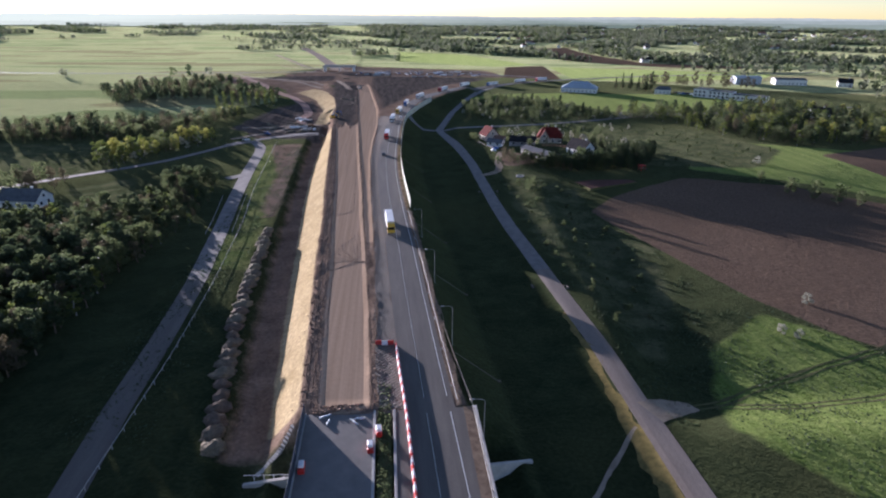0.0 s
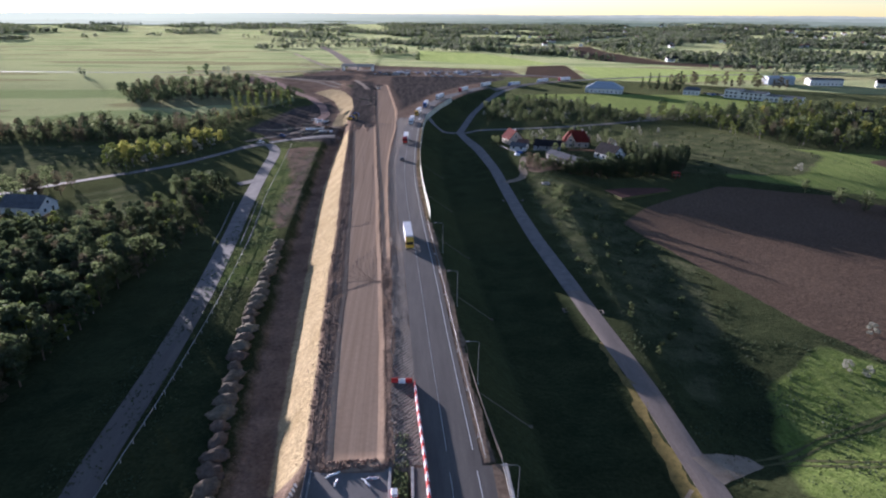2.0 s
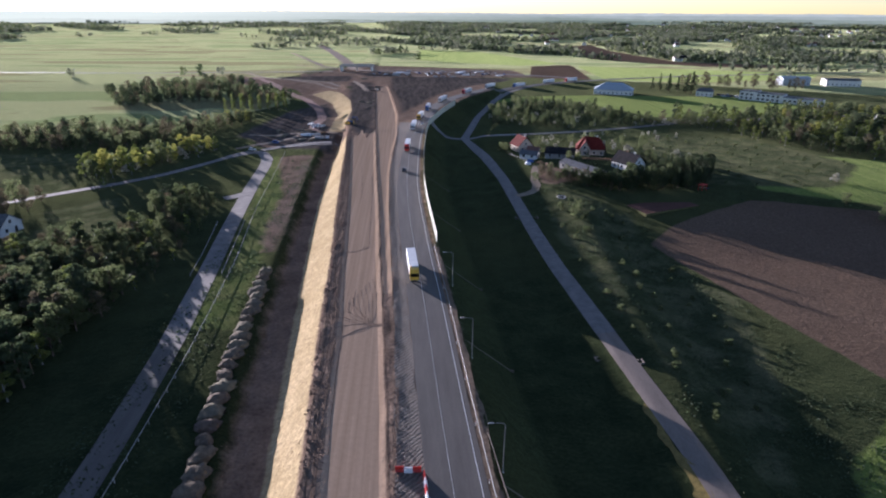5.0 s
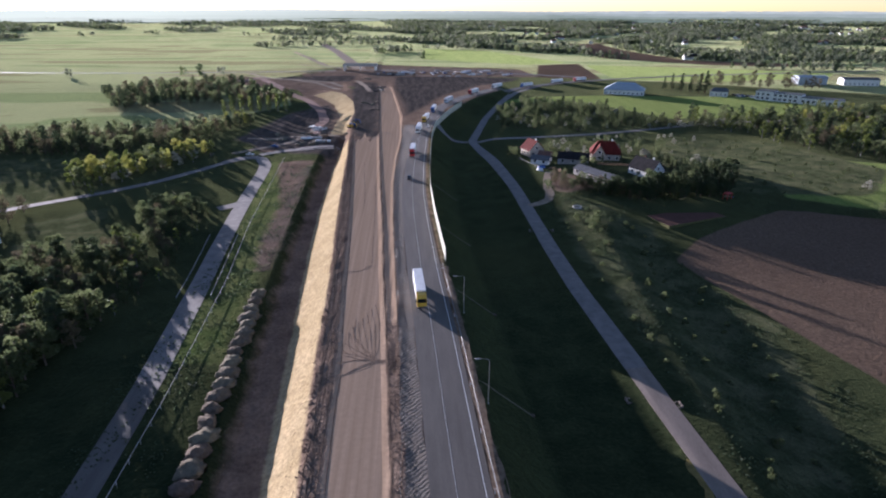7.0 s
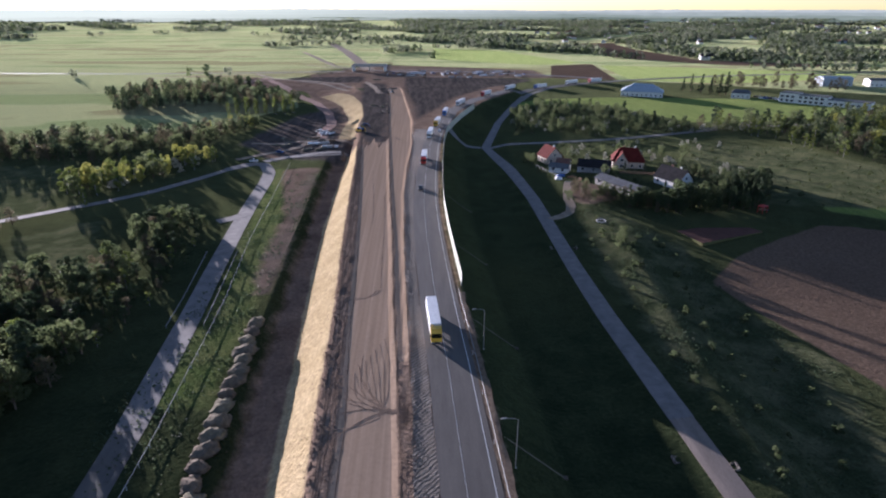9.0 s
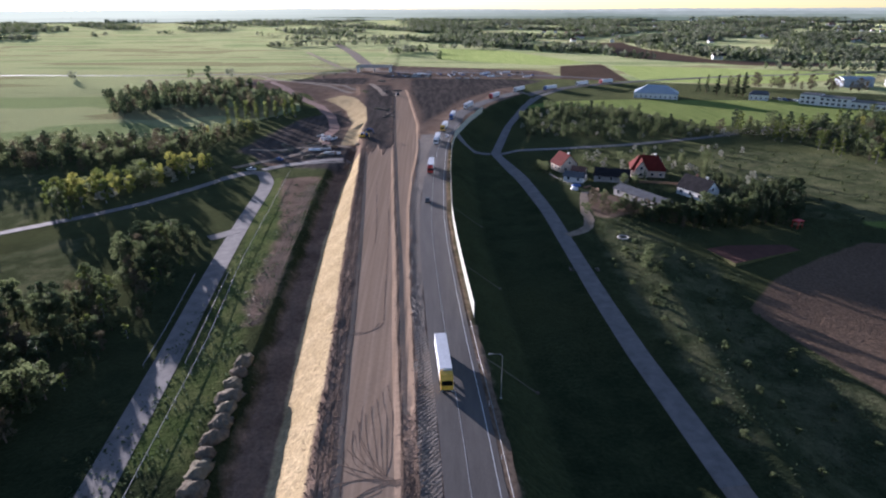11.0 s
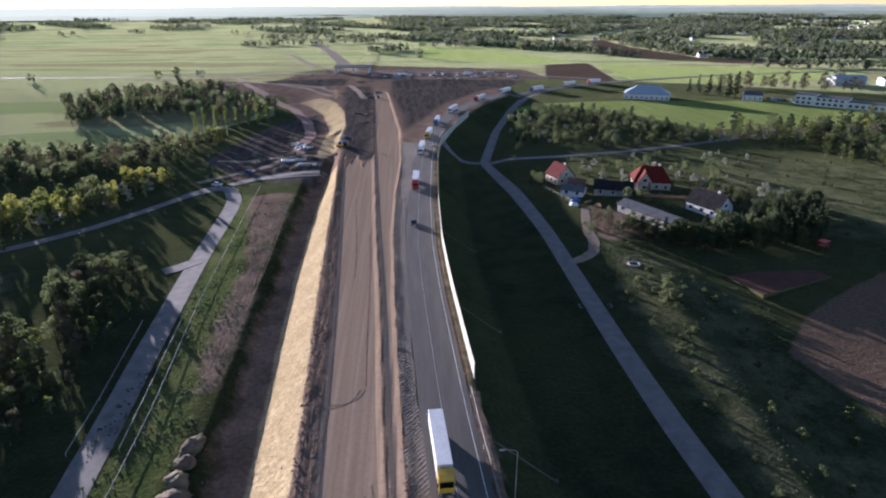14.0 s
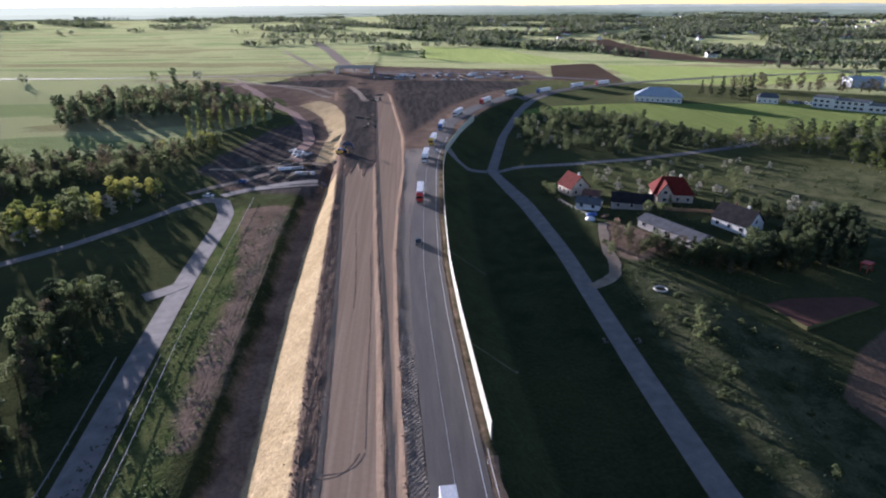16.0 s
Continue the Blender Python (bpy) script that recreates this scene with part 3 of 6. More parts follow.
tagged(ribbon("road", right, 5.2, M["path"], 0.07, 4), "pale service road below the embankment", "road", kind="structure")
tagged(ribbon("road", [(40, 414), (60, 417), (76, 419), (117, 428), (172, 446), (222, 464), (300, 475), (420, 500)], 4.6, M["path"], 0.09, 3), "pale lane past the houses", "road", kind="structure")
tagged(ribbon("drive", [(48.5, 283.5), (54.4, 286.8), (58.8, 291), (60.7, 300.5), (62, 312), (64.5, 322), (67, 332)], 3.4, M["dirt_path"], 0.08, 3, 1.5, 0.3), "earth drive to the farmyard", "drive", kind="structure")
tagged(ribbon("road", [(36, 414), (28, 417), (21, 424), (17, 438)], 4.5, M["path"], 0.1, 3), "pale slip between service road and carriageway", "road", kind="structure")
M["turf_track"] = surface("worn_turf", (0.075, 0.085, 0.035), (0.12, 0.115, 0.055), 0.5, 4, 0.95, 0.05, 0.5, 0.08)
tagged(ribbon("apron", [(54.5, 94), (58, 95.5), (62, 97), (67, 99)], [8.0, 6.5, 5.0, 3.5], M["dirt_path"], 0.07, 3, 1.0, 0.3), "gravel apron where the field track joins", "apron", kind="structure")
for off in (-0.9, 0.9):
    tagged(ribbon("track", [(64, 98 + off), (74, 100 + off), (84, 104.5 + off), (105, 112 + off), (131, 120 + off), (180, 136 + off)], 0.7, M["turf_track"], 0.06, 2, 1.2, 0.15), "worn wheel track through the meadow", "track", kind="structure")
    tagged(ribbon("track", [(72, 99 + off), (90, 97 + off), (110, 99 + off), (150, 112 + off)], 0.6, M["turf_track"], 0.06, 2, 1.2, 0.15), "worn wheel track through the meadow", "track", kind="structure")
tagged(ribbon("track", [(-60, 432), (-62, 455), (-60, 480), (-70, 532), (-86, 580), (-108, 620), (-170, 746)], 7.0, M["pink_dirt"], 0.08, 3, 2.0, 0.4), "pinkish earth haul track curving under the bank", "track", kind="structure")
tagged(ribbon("track", [(-190, 690), (-160, 735), (-110, 712), (-80, 690), (-66, 660)], 5.0, M["dirt_path"], 0.08, 3, 2.0, 0.4), "pale earth haul track", "track", kind="structure")
tagged(ribbon("road", [(-900, 860), (-500, 800), (-330, 790), (-200, 800), (-90, 815)], 6.0, M["path"], 0.12, 3, 5.0), "pale country road across the far fields", "road", kind="structure")
tagged(ribbon("road", [(-60, 815), (0, 812), (80, 800), (150, 760), (200, 730)], 7.0, M["path"], 0.12, 3, 4.0), "pale haul road through the works", "road", kind="structure")
tagged(ribbon("track", [(-80, 384), (-66, 386), (-52, 388), (-41, 389)], 1.6, M["path"], 0.15, 2, 2.0, 0.2), "narrow pale track edge across the works", "track", kind="structure")
tagged(ribbon("track", [(-100, 424), (-86, 420), (-70, 428), (-52, 428), (-40, 420)], 3.6, M["dirt_path"], 0.1, 3, 2.0, 0.4), "pale earth track between the pipe stacks", "track", kind="structure")
tagged(ribbon("road", [(road_r(y) - 4.85, y) for y in np.arange(-300, 28, 6.0)], 9.7, M["asphalt"], 0.1, 6, 3.0), "worn grey asphalt carriageway on an embankment", "road", kind="structure")
tagged(ribbon("road", [(-7.6, y) for y in np.arange(-300, 28, 6.0)], 12.0, M["fresh_asphalt"], 0.1, 4, 3.0), "new pale carriageway not yet in use", "road", kind="structure")

# ---- ridges of the distance, their haze put into glowing colour ----
def ridges():
    # emission stands in for distance haze, paler from ridge to ridge
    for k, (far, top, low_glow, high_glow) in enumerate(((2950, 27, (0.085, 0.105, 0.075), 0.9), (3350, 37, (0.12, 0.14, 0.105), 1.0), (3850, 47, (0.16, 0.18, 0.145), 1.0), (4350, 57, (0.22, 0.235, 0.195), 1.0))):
        m, nt, bs = material("far_ridge_haze", 1.0, 0.0)
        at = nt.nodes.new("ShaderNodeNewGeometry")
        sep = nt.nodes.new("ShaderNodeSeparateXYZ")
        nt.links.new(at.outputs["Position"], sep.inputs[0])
        # brighter to the left, the glare round the sun put into the emission
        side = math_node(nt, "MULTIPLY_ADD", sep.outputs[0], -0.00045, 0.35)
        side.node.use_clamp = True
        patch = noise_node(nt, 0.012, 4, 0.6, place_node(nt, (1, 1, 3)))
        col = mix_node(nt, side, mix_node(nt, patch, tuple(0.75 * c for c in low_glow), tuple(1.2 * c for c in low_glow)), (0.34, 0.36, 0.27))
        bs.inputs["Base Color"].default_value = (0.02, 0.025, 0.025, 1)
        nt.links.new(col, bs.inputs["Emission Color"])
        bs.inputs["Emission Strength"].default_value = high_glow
        a = np.radians(np.linspace(-72, 72, 700))
        r = np.random.RandomState(60 + k)
        crest = top + 3.0 * np.sin(a * 9 + k) + 1.5 * np.sin(a * 23 + 2 * k) + np.convolve(r.uniform(-2.2, 2.2, 702), np.ones(3) / 3, "valid")
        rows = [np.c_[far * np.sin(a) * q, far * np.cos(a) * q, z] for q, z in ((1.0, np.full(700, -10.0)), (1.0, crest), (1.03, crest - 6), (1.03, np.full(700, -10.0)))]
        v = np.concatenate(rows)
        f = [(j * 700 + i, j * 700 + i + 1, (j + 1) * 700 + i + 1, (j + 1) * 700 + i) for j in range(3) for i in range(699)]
        tagged(mesh_from("backdrop", v, f, m), "wooded backdrop ridge on the horizon, haze painted as glow", "backdrop", kind="structure")


ridges()

# ---- trees ----
def tube(bm, pts, radii, sides=6, cap=True):
    """A tapered tube through points."""
    rings = []
    for i, (p, r) in enumerate(zip(pts, radii)):
        p = Vector(p)
        d = (Vector(pts[min(i + 1, len(pts) - 1)]) - Vector(pts[max(i - 1, 0)])).normalized()
        u = d.orthogonal().normalized()
        w = d.cross(u)
        rings.append([bm.verts.new(p + (u * math.cos(2 * math.pi * k / sides) + w * math.sin(2 * math.pi * k / sides)) * r) for k in range(sides)])
    for a, b in zip(rings, rings[1:]):
        for k in range(sides):
            bm.faces.new((a[k], a[(k + 1) % sides], b[(k + 1) % sides], b[k]))
    if cap:
        bm.faces.new(rings[-1])
        bm.faces.new(rings[0][::-1])


def leaf_cloud(points, sizes, seed, droop=0.0):
    """Bent leaf clumps, one at each point."""
    r = np.random.RandomState(seed)
    n = len(points)
    a = r.normal(size=(n, 3))
    a /= np.linalg.norm(a, axis=1)[:, None]
    b = np.cross(a, r.normal(size=(n, 3)))
    b /= np.linalg.norm(b, axis=1)[:, None]
    c = np.cross(a, b)
    s = np.asarray(sizes)[:, None]
    k = r.uniform(0.6, 1.1, (n, 4, 1))
    quad = np.stack([points - a * s * k[:, 0], points + b * s * k[:, 1] * 0.7 + c * s * 0.25, points + a * s * k[:, 2], points - b * s * k[:, 3] * 0.7 + c * s * 0.25], 1)
    return quad.reshape(-1, 3), [(4 * i, 4 * i + 1, 4 * i + 2) for i in range(n)] + [(4 * i, 4 * i + 2, 4 * i + 3) for i in range(n)]


def tree(name, label, category, high, spread, lobes, leaf, bark, seed, clumps=420, size=0.6, base=0.25, shape="round"):
    """A tapered trunk with limbs, and a crown of leaf clumps gathered in uneven lobes round the limbs."""
    r = np.random.RandomState(seed)
    root = new(name)
    bm = bmesh.new()
    lean = r.normal(0, 0.03 * high, 2)
    top = (lean[0], lean[1], high * 0.92)
    tube(bm, [(0, 0, -0.4), (0, 0, high * 0.1), (lean[0] * 0.4, lean[1] * 0.4, high * 0.5), top], [high * 0.026, high * 0.02, high * 0.013, high * 0.003])
    pts = []
    for i in range(lobes):
        f = (i + 0.5) / lobes
        ang = i * 2.4 + r.uniform(-0.5, 0.5)
        zc = high * (base + (0.97 - base) * f)
        if shape == "cone":
            reach = spread * (1.02 - f) ** 0.8
        elif shape == "column":
            reach = spread * (0.55 + 0.45 * math.sin(math.pi * min(f * 1.1, 1)))
        else:
            reach = spread * (0.45 + 0.55 * math.sin(math.pi * (0.18 + 0.8 * f)))
        reach *= r.uniform(0.65, 1.15)
        cx, cy = math.cos(ang) * reach * 0.62, math.sin(ang) * reach * 0.62
        z0 = max(zc - reach * 0.5, high * 0.08)
        tube(bm, [(lean[0] * f * 0.8, lean[1] * f * 0.8, z0), (cx * 0.6, cy * 0.6, (z0 + zc) / 2 + 0.1 * reach), (cx, cy, zc)], [high * 0.008 + 0.02, high * 0.005 + 0.01, 0.015], 4)
        n = clumps // lobes
        d = r.normal(size=(n, 3))
        d /= np.linalg.norm(d, axis=1)[:, None]
        rad = r.uniform(0.45, 1.0, (n, 1)) ** 0.6
        flat = 0.45 if shape == "cone" else 0.7
        lobe_r = (0.42 if shape != "cone" else 0.5) * spread * r.uniform(0.75, 1.2) * (1 if shape != "cone" else max(1.1 - f, 0.25))
        if shape == "column":
            flat = 1.3
        pts.append(np.array([cx, cy, zc]) + d * rad * lobe_r * np.array([1, 1, flat]))
    pts = np.concatenate(pts)
    pts[:, 2] = np.clip(pts[:, 2], high * 0.06, None)
    part("trunk", bm, bark, root)
    v, f = leaf_cloud(pts, r.uniform(0.6, 1.25, len(pts)) * size, seed + 1)
    mesh_from("crown", v, f, leaf, root)
    return tagged(root, label, category)


PROTO = {
    "pine": [tree("pine_tree", "dark green pine with a dense ragged crown", "tree", 10.5, 2.9, 9, M["leaf_pine"], M["bark"], 11 + k, 850, 0.46, 0.25) for k in range(3)],
    "leafy": [tree("broadleaf_tree", "dull green broadleaf tree in early leaf", "tree", 10, 4.0, 9, M["leaf_dark"], M["bark"], 31 + k, 1000, 0.4, 0.2) for k in range(3)],
    "bare": [tree("budding_tree", "brownish broadleaf tree still in bud", "tree", 9.5, 3.2, 9, M["leaf_bare"], M["bark"], 51 + k, 800, 0.34, 0.18) for k in range(2)],
    "fresh": [tree("birch_tree", "slender birch with fresh light green leaves", "tree", 9.5, 2.5, 9, M["leaf_fresh"], M["birch_bark"], 71 + k, 850, 0.38, 0.18) for k in range(3)],
    "yellow": [tree("willow_tree", "round tree with yellow-green spring leaves", "tree", 9, 3.4, 9, M["leaf_yellow"], M["bark"], 91 + k, 1000, 0.38, 0.15) for k in range(2)],
    "poplar": [tree("poplar_tree", "slim poplar with yellow-green young leaves", "tree", 12, 1.5, 11, M["leaf_fresh"], M["birch_bark"], 111, 420, 0.5, 0.08, "column")],
    "blossom": [tree("blossom_bush", "low fruit bush covered in pale blossom", "bush", 4.2, 2.2, 6, M["leaf_blossom"], M["bark"], 131 + k, 320, 0.36, 0.12) for k in range(2)],
    "bush": [tree("bush", "low dull green bush", "bush", 2.4, 1.7, 5, M["leaf_dark"], M["bark"], 151 + k, 220, 0.34, 0.1) for k in range(2)],
    "spruce": [tree("spruce_tree", "dark green spruce with a pointed crown", "tree", 12, 2.6, 13, M["leaf_pine"], M["bark"], 171 + k, 640, 0.5, 0.1, "cone") for k in range(2)],
}
for trees in PROTO.values():
    for ob in trees:
        ob.location = (0, -1500, -50)
USED, COUNT, PLANTED = set(), {}, []


SPARE = {}


def plant(kind, x, y, scale=1.0, group="", seed=0):
    if COUNT.get(kind, 0) >= 285:
        SPARE.setdefault(kind, []).append((x, y, scale))
        return None
    protos = PROTO[kind]
    ob = protos[seed % len(protos)]
    r = np.random.RandomState(seed * 7 + 3)
    m = pose(x, y, float(gz(x, y)) - 0.05, 0, 0, float(r.uniform(0, 360)))
    if ob.name in USED:
        ob = copy_thing(ob, m)
    else:
        USED.add(ob.name)
        ob.matrix_basis = m
    s = scale * r.uniform(0.85, 1.15)
    ob.scale = (s, s, scale * r.uniform(0.85, 1.15))
    COUNT[kind] = COUNT.get(kind, 0) + 1
    PLANTED.append((x, y))
    if group:
        ob["group"] = group
    return ob


def spots(poly, gap, seed, margin=0.0):
    """Uneven spots inside a polygon, about gap apart."""
    p = np.array(poly, float)
    r = np.random.RandomState(seed)
    gx, gy = np.meshgrid(np.arange(p[:, 0].min(), p[:, 0].max(), gap), np.arange(p[:, 1].min(), p[:, 1].max(), gap))
    x, y = (gx + r.uniform(-0.45, 0.45, gx.shape) * gap).ravel(), (gy + r.uniform(-0.45, 0.45, gy.shape) * gap).ravel()
    keep = inside_by(poly, x, y) > margin
    return np.c_[x, y][keep]


def grow(poly, gap, kinds, seed, group, low=0.7, high=1.1, keep=1.0, tall=None):
    r = np.random.RandomState(seed + 99)
    names, odds = zip(*kinds)
    for k, (x, y) in enumerate(spots(poly, gap, seed)):
        if r.uniform() > keep:
            continue
        kind = names[int(np.searchsorted(np.cumsum(odds) / sum(odds), r.uniform()))]
        plant(kind, x, y, r.uniform(low, high) * (tall(x, y) if tall else 1.0), group, seed * 100 + k)


grow([(80, 296), (100, 300), (118, 305), (128, 318), (158, 334), (152, 312), (134, 291), (101, 285)], 3.0, [("pine", 3), ("spruce", 3), ("leafy", 1.5)], 9, "dark trees sheltering the house", 0.5, 0.85)
grow([(73, 309), (80, 296), (90, 288), (101, 285), (100, 296), (88, 302), (80, 310)], 3.4, [("pine", 3), ("leafy", 2), ("bare", 2)], 36, "dark trees sheltering the house", 0.4, 0.65)
grow([(-76, 66), (-79, 100), (-81, 130), (-81, 170), (-77, 195), (-163, 195), (-160, 180), (-125, 120), (-100, 66)], 4.7, [("pine", 4), ("leafy", 5), ("bare", 2), ("fresh", 1.6)], 1, "trees of the roadside wood", 0.82, 1.06)
grow([(-77, 196), (-73.5, 214), (-72, 234), (-75, 258), (-79, 278), (-86, 291), (-100, 286), (-99, 262), (-100, 238), (-128, 230), (-168, 226), (-163, 196)], 4.6, [("pine", 4), ("leafy", 5), ("bare", 2), ("fresh", 1.6)], 16, "trees of the roadside wood", 0.85, 1.1, 0.85, lambda x, y: min(0.35 + 0.017 * max(-72 - x, 0), 0.78))
grow([(60, 448), (68, 516), (91, 562), (146, 552), (186, 470), (181, 450), (119, 437)], 7.4, [("leafy", 5), ("pine", 3), ("blossom", 2.2), ("bush", 1)], 6, "trees of the copse", 0.45, 0.75)
grow([(-168, 226), (-190, 235), (-185, 190), (-162, 180)], 8, [("leafy", 3), ("pine", 2)], 2, "trees of the roadside wood")
grow([(-165, 250), (-142, 262), (-142, 285), (-175, 290)], 8, [("leafy", 2), ("bare", 2)], 14, "trees of the roadside wood")
grow([(-146, 308), (-136, 318), (-112, 362), (-104, 385), (-120, 390), (-136, 362), (-158, 335)], 6.2, [("blossom", 3), ("fresh", 4), ("leafy", 1.5), ("yellow", 2)], 3, "trees along the lane", 0.75, 1.15)
for k, (x, y, s) in enumerate([(-117, 376, 1.15), (-125, 357, 1.0), (-135, 304, 1.0), (-128, 478, 0.7), (-119, 476, 0.8), (-113, 474, 0.75), (-140, 470, 0.6), (-205, 425, 0.7)]):
    plant("poplar" if k in (1, 2) else "yellow", x, y, s * (0.75 if k in (1, 2) else 1), "yellow-green trees", k)
grow([(-270, 420), (-142, 452), (-118, 488), (-108, 470), (-126, 408), (-165, 374), (-270, 380)], 7.6, [("bare", 4), ("leafy", 4), ("pine", 3)], 4, "trees of the far hedgerow wood", 0.7, 1.0)
grow([(-230, 524), (-275, 612), (-257, 661), (-186, 690), (-108, 600), (-95, 560), (-150, 548), (-171, 562)], 9.5, [("pine", 4), ("bare", 3), ("leafy", 2)], 5, "trees of the field wood", 0.8, 1.15)
for k in range(15):
    plant("poplar", -138 + 3.0 * k + (k % 2), 508 + 1.6 * k + 5 * (k % 2), 1.0 + 0.1 * math.sin(k * 2.1), "row of poplars", k)
grow([(160, 440), (230, 452), (216, 466), (150, 446)], 6, [("blossom", 2), ("bush", 2)], 7, "blossoming bushes along the lane", 0.7, 1.1)
grow([(176, 470), (250, 478), (330, 500), (400, 440), (330, 338), (258, 338), (222, 380), (216, 420)], 9.0, [("leafy", 5), ("pine", 3), ("fresh", 6), ("yellow", 1), ("bare", 1)], 8, "trees of the hillside wood", 0.75, 1.1)
grow([(56, 308), (70, 322), (78, 312), (82, 298), (70, 296)], 5.0, [("leafy", 3), ("bush", 2), ("bare", 2)], 10, "trees round the farmyard", 0.4, 0.7)
grow([(50, 375), (58, 385), (62, 366), (56, 360)], 4.5, [("leafy", 2), ("bush", 2)], 15, "trees round the farmyard", 0.4, 0.6)
for k, (x, y, s) in enumerate([(186, 266, 0.7), (191, 250, 0.8), (198, 243, 0.95), (205, 236, 0.9), (214, 234, 0.8), (226, 228, 0.9), (131, 341, 0.6), (126, 348, 0.5), (70, 262, 0.45), (66, 254, 0.5)]):
    plant("leafy", x, y, s, "scattered trees in the pasture", k)
for k, (x, y, s) in enumerate([(126, 145, 0.8), (107, 129, 0.7), (110, 126, 0.7), (205, 300, 0.9), (144, 340, 1.3), (150, 336, 1.1), (112, 372, 0.8), (118, 380, 0.7), (98, 378, 0.7), (87, 372, 0.8)]):
    plant("blossom", x, y, s, "blossoming bushes in the pasture", k)
for k, (x, y) in enumerate(np.r_[spots(SCRUBS[0], 7, 21)[::2], spots(SCRUBS[1], 9, 22)[::2]]):
    plant("bush", x, y, 0.35 + 0.5 * ((k * 37) % 10) / 10, "bushes in the rough grass", k)
for k, (x, y) in enumerate([(252, 640), (258, 636), (264, 628), (270, 622), (276, 616), (280, 612)]):
    plant("spruce", x, y, 1.1 + 0.25 * (k % 3), "dark conifers by the yard", k)
for k in range(18):
    plant("bare", 296 + 6.5 * k + 3 * math.sin(k * 2.7), 668 - 2 * k + 5 * math.sin(k * 1.9), 1.2 + 0.3 * math.sin(k * 3.3), "row of bare trees behind the car park", k)
for k in range(10):
    plant("yellow" if k % 3 else "leafy", 330 + 8 * k, 520 - 7 * k, 0.8, "yellow-green trees", k + 20)

grow([(72, 334), (90, 338), (100, 330), (98, 318), (80, 330)], 4.6, [("bush", 3), ("leafy", 1)], 31, "garden shrubs round the houses", 0.35, 0.6)
grow([(94, 343), (112, 338), (116, 344), (96, 349)], 3.2, [("spruce", 2), ("bush", 2)], 32, "garden shrubs round the houses", 0.3, 0.5)
grow([(76, 372), (92, 366), (128, 352), (190, 420), (122, 424), (80, 410)], 3.5, [("blossom", 3), ("bush", 3), ("leafy", 1)], 33, "garden shrubs round the houses", 0.35, 0.95, 0.13)
grow([(118, 328), (128, 322), (140, 338), (128, 346)], 5, [("spruce", 2), ("leafy", 2)], 34, "garden shrubs round the houses", 0.4, 0.6)
grow([(64, 225), (84, 240), (84, 262), (64, 275), (60, 250)], 9, [("bush", 3), ("leafy", 0.6)], 35, "bushes in the rough grass", 0.4, 1.0, 0.6)


def spare_trees():
    """The trees past those that stand singly, as one mass of each kind."""
    for kind, rows in SPARE.items():
        ob = PROTO[kind][0]
        crown = next(c for c in ob.children if c.name.startswith("crown"))
        trunk = next(c for c in ob.children if c.name.startswith("trunk"))
        r = np.random.RandomState(len(rows))
        for src, every, mat in ((crown, 3, crown.data.materials[0]), (trunk, 1, trunk.data.materials[0])):
            co = np.empty(len(src.data.vertices) * 3)
            src.data.vertices.foreach_get("co", co)
            co = co.reshape(-1, 3)
            tri = [tuple(p.vertices) for p in src.data.polygons]
            if every > 1:
                keep = np.arange(len(co) // 4)[::every]
                co = co.reshape(-1, 4, 3)[keep]
                mid = co.mean(1, keepdims=True)
                co = (mid + (co - mid) * 1.5).reshape(-1, 3)
                tri = [t for i in range(len(keep)) for t in ((4 * i, 4 * i + 1, 4 * i + 2), (4 * i, 4 * i + 2, 4 * i + 3))]
            vs, fs = [], []
            for n, (x, y, s) in enumerate(rows):
                a = r.uniform(0, 6.3)
                rot = np.array([[math.cos(a), math.sin(a), 0], [-math.sin(a), math.cos(a), 0], [0, 0, 1]])
                vs.append(co @ rot * (s * r.uniform(0.8, 1.15)) + (x, y, float(gz(x, y))))
                fs.extend([tuple(i + n * len(co) for i in t) for t in tri])
            mass = mesh_from("woodland", np.concatenate(vs), fs, mat)
            tagged(mass, "dense mass of %s further off" % ("tree crowns" if every > 1 else "tree trunks"), "woodland", kind="stuff")


spare_trees()


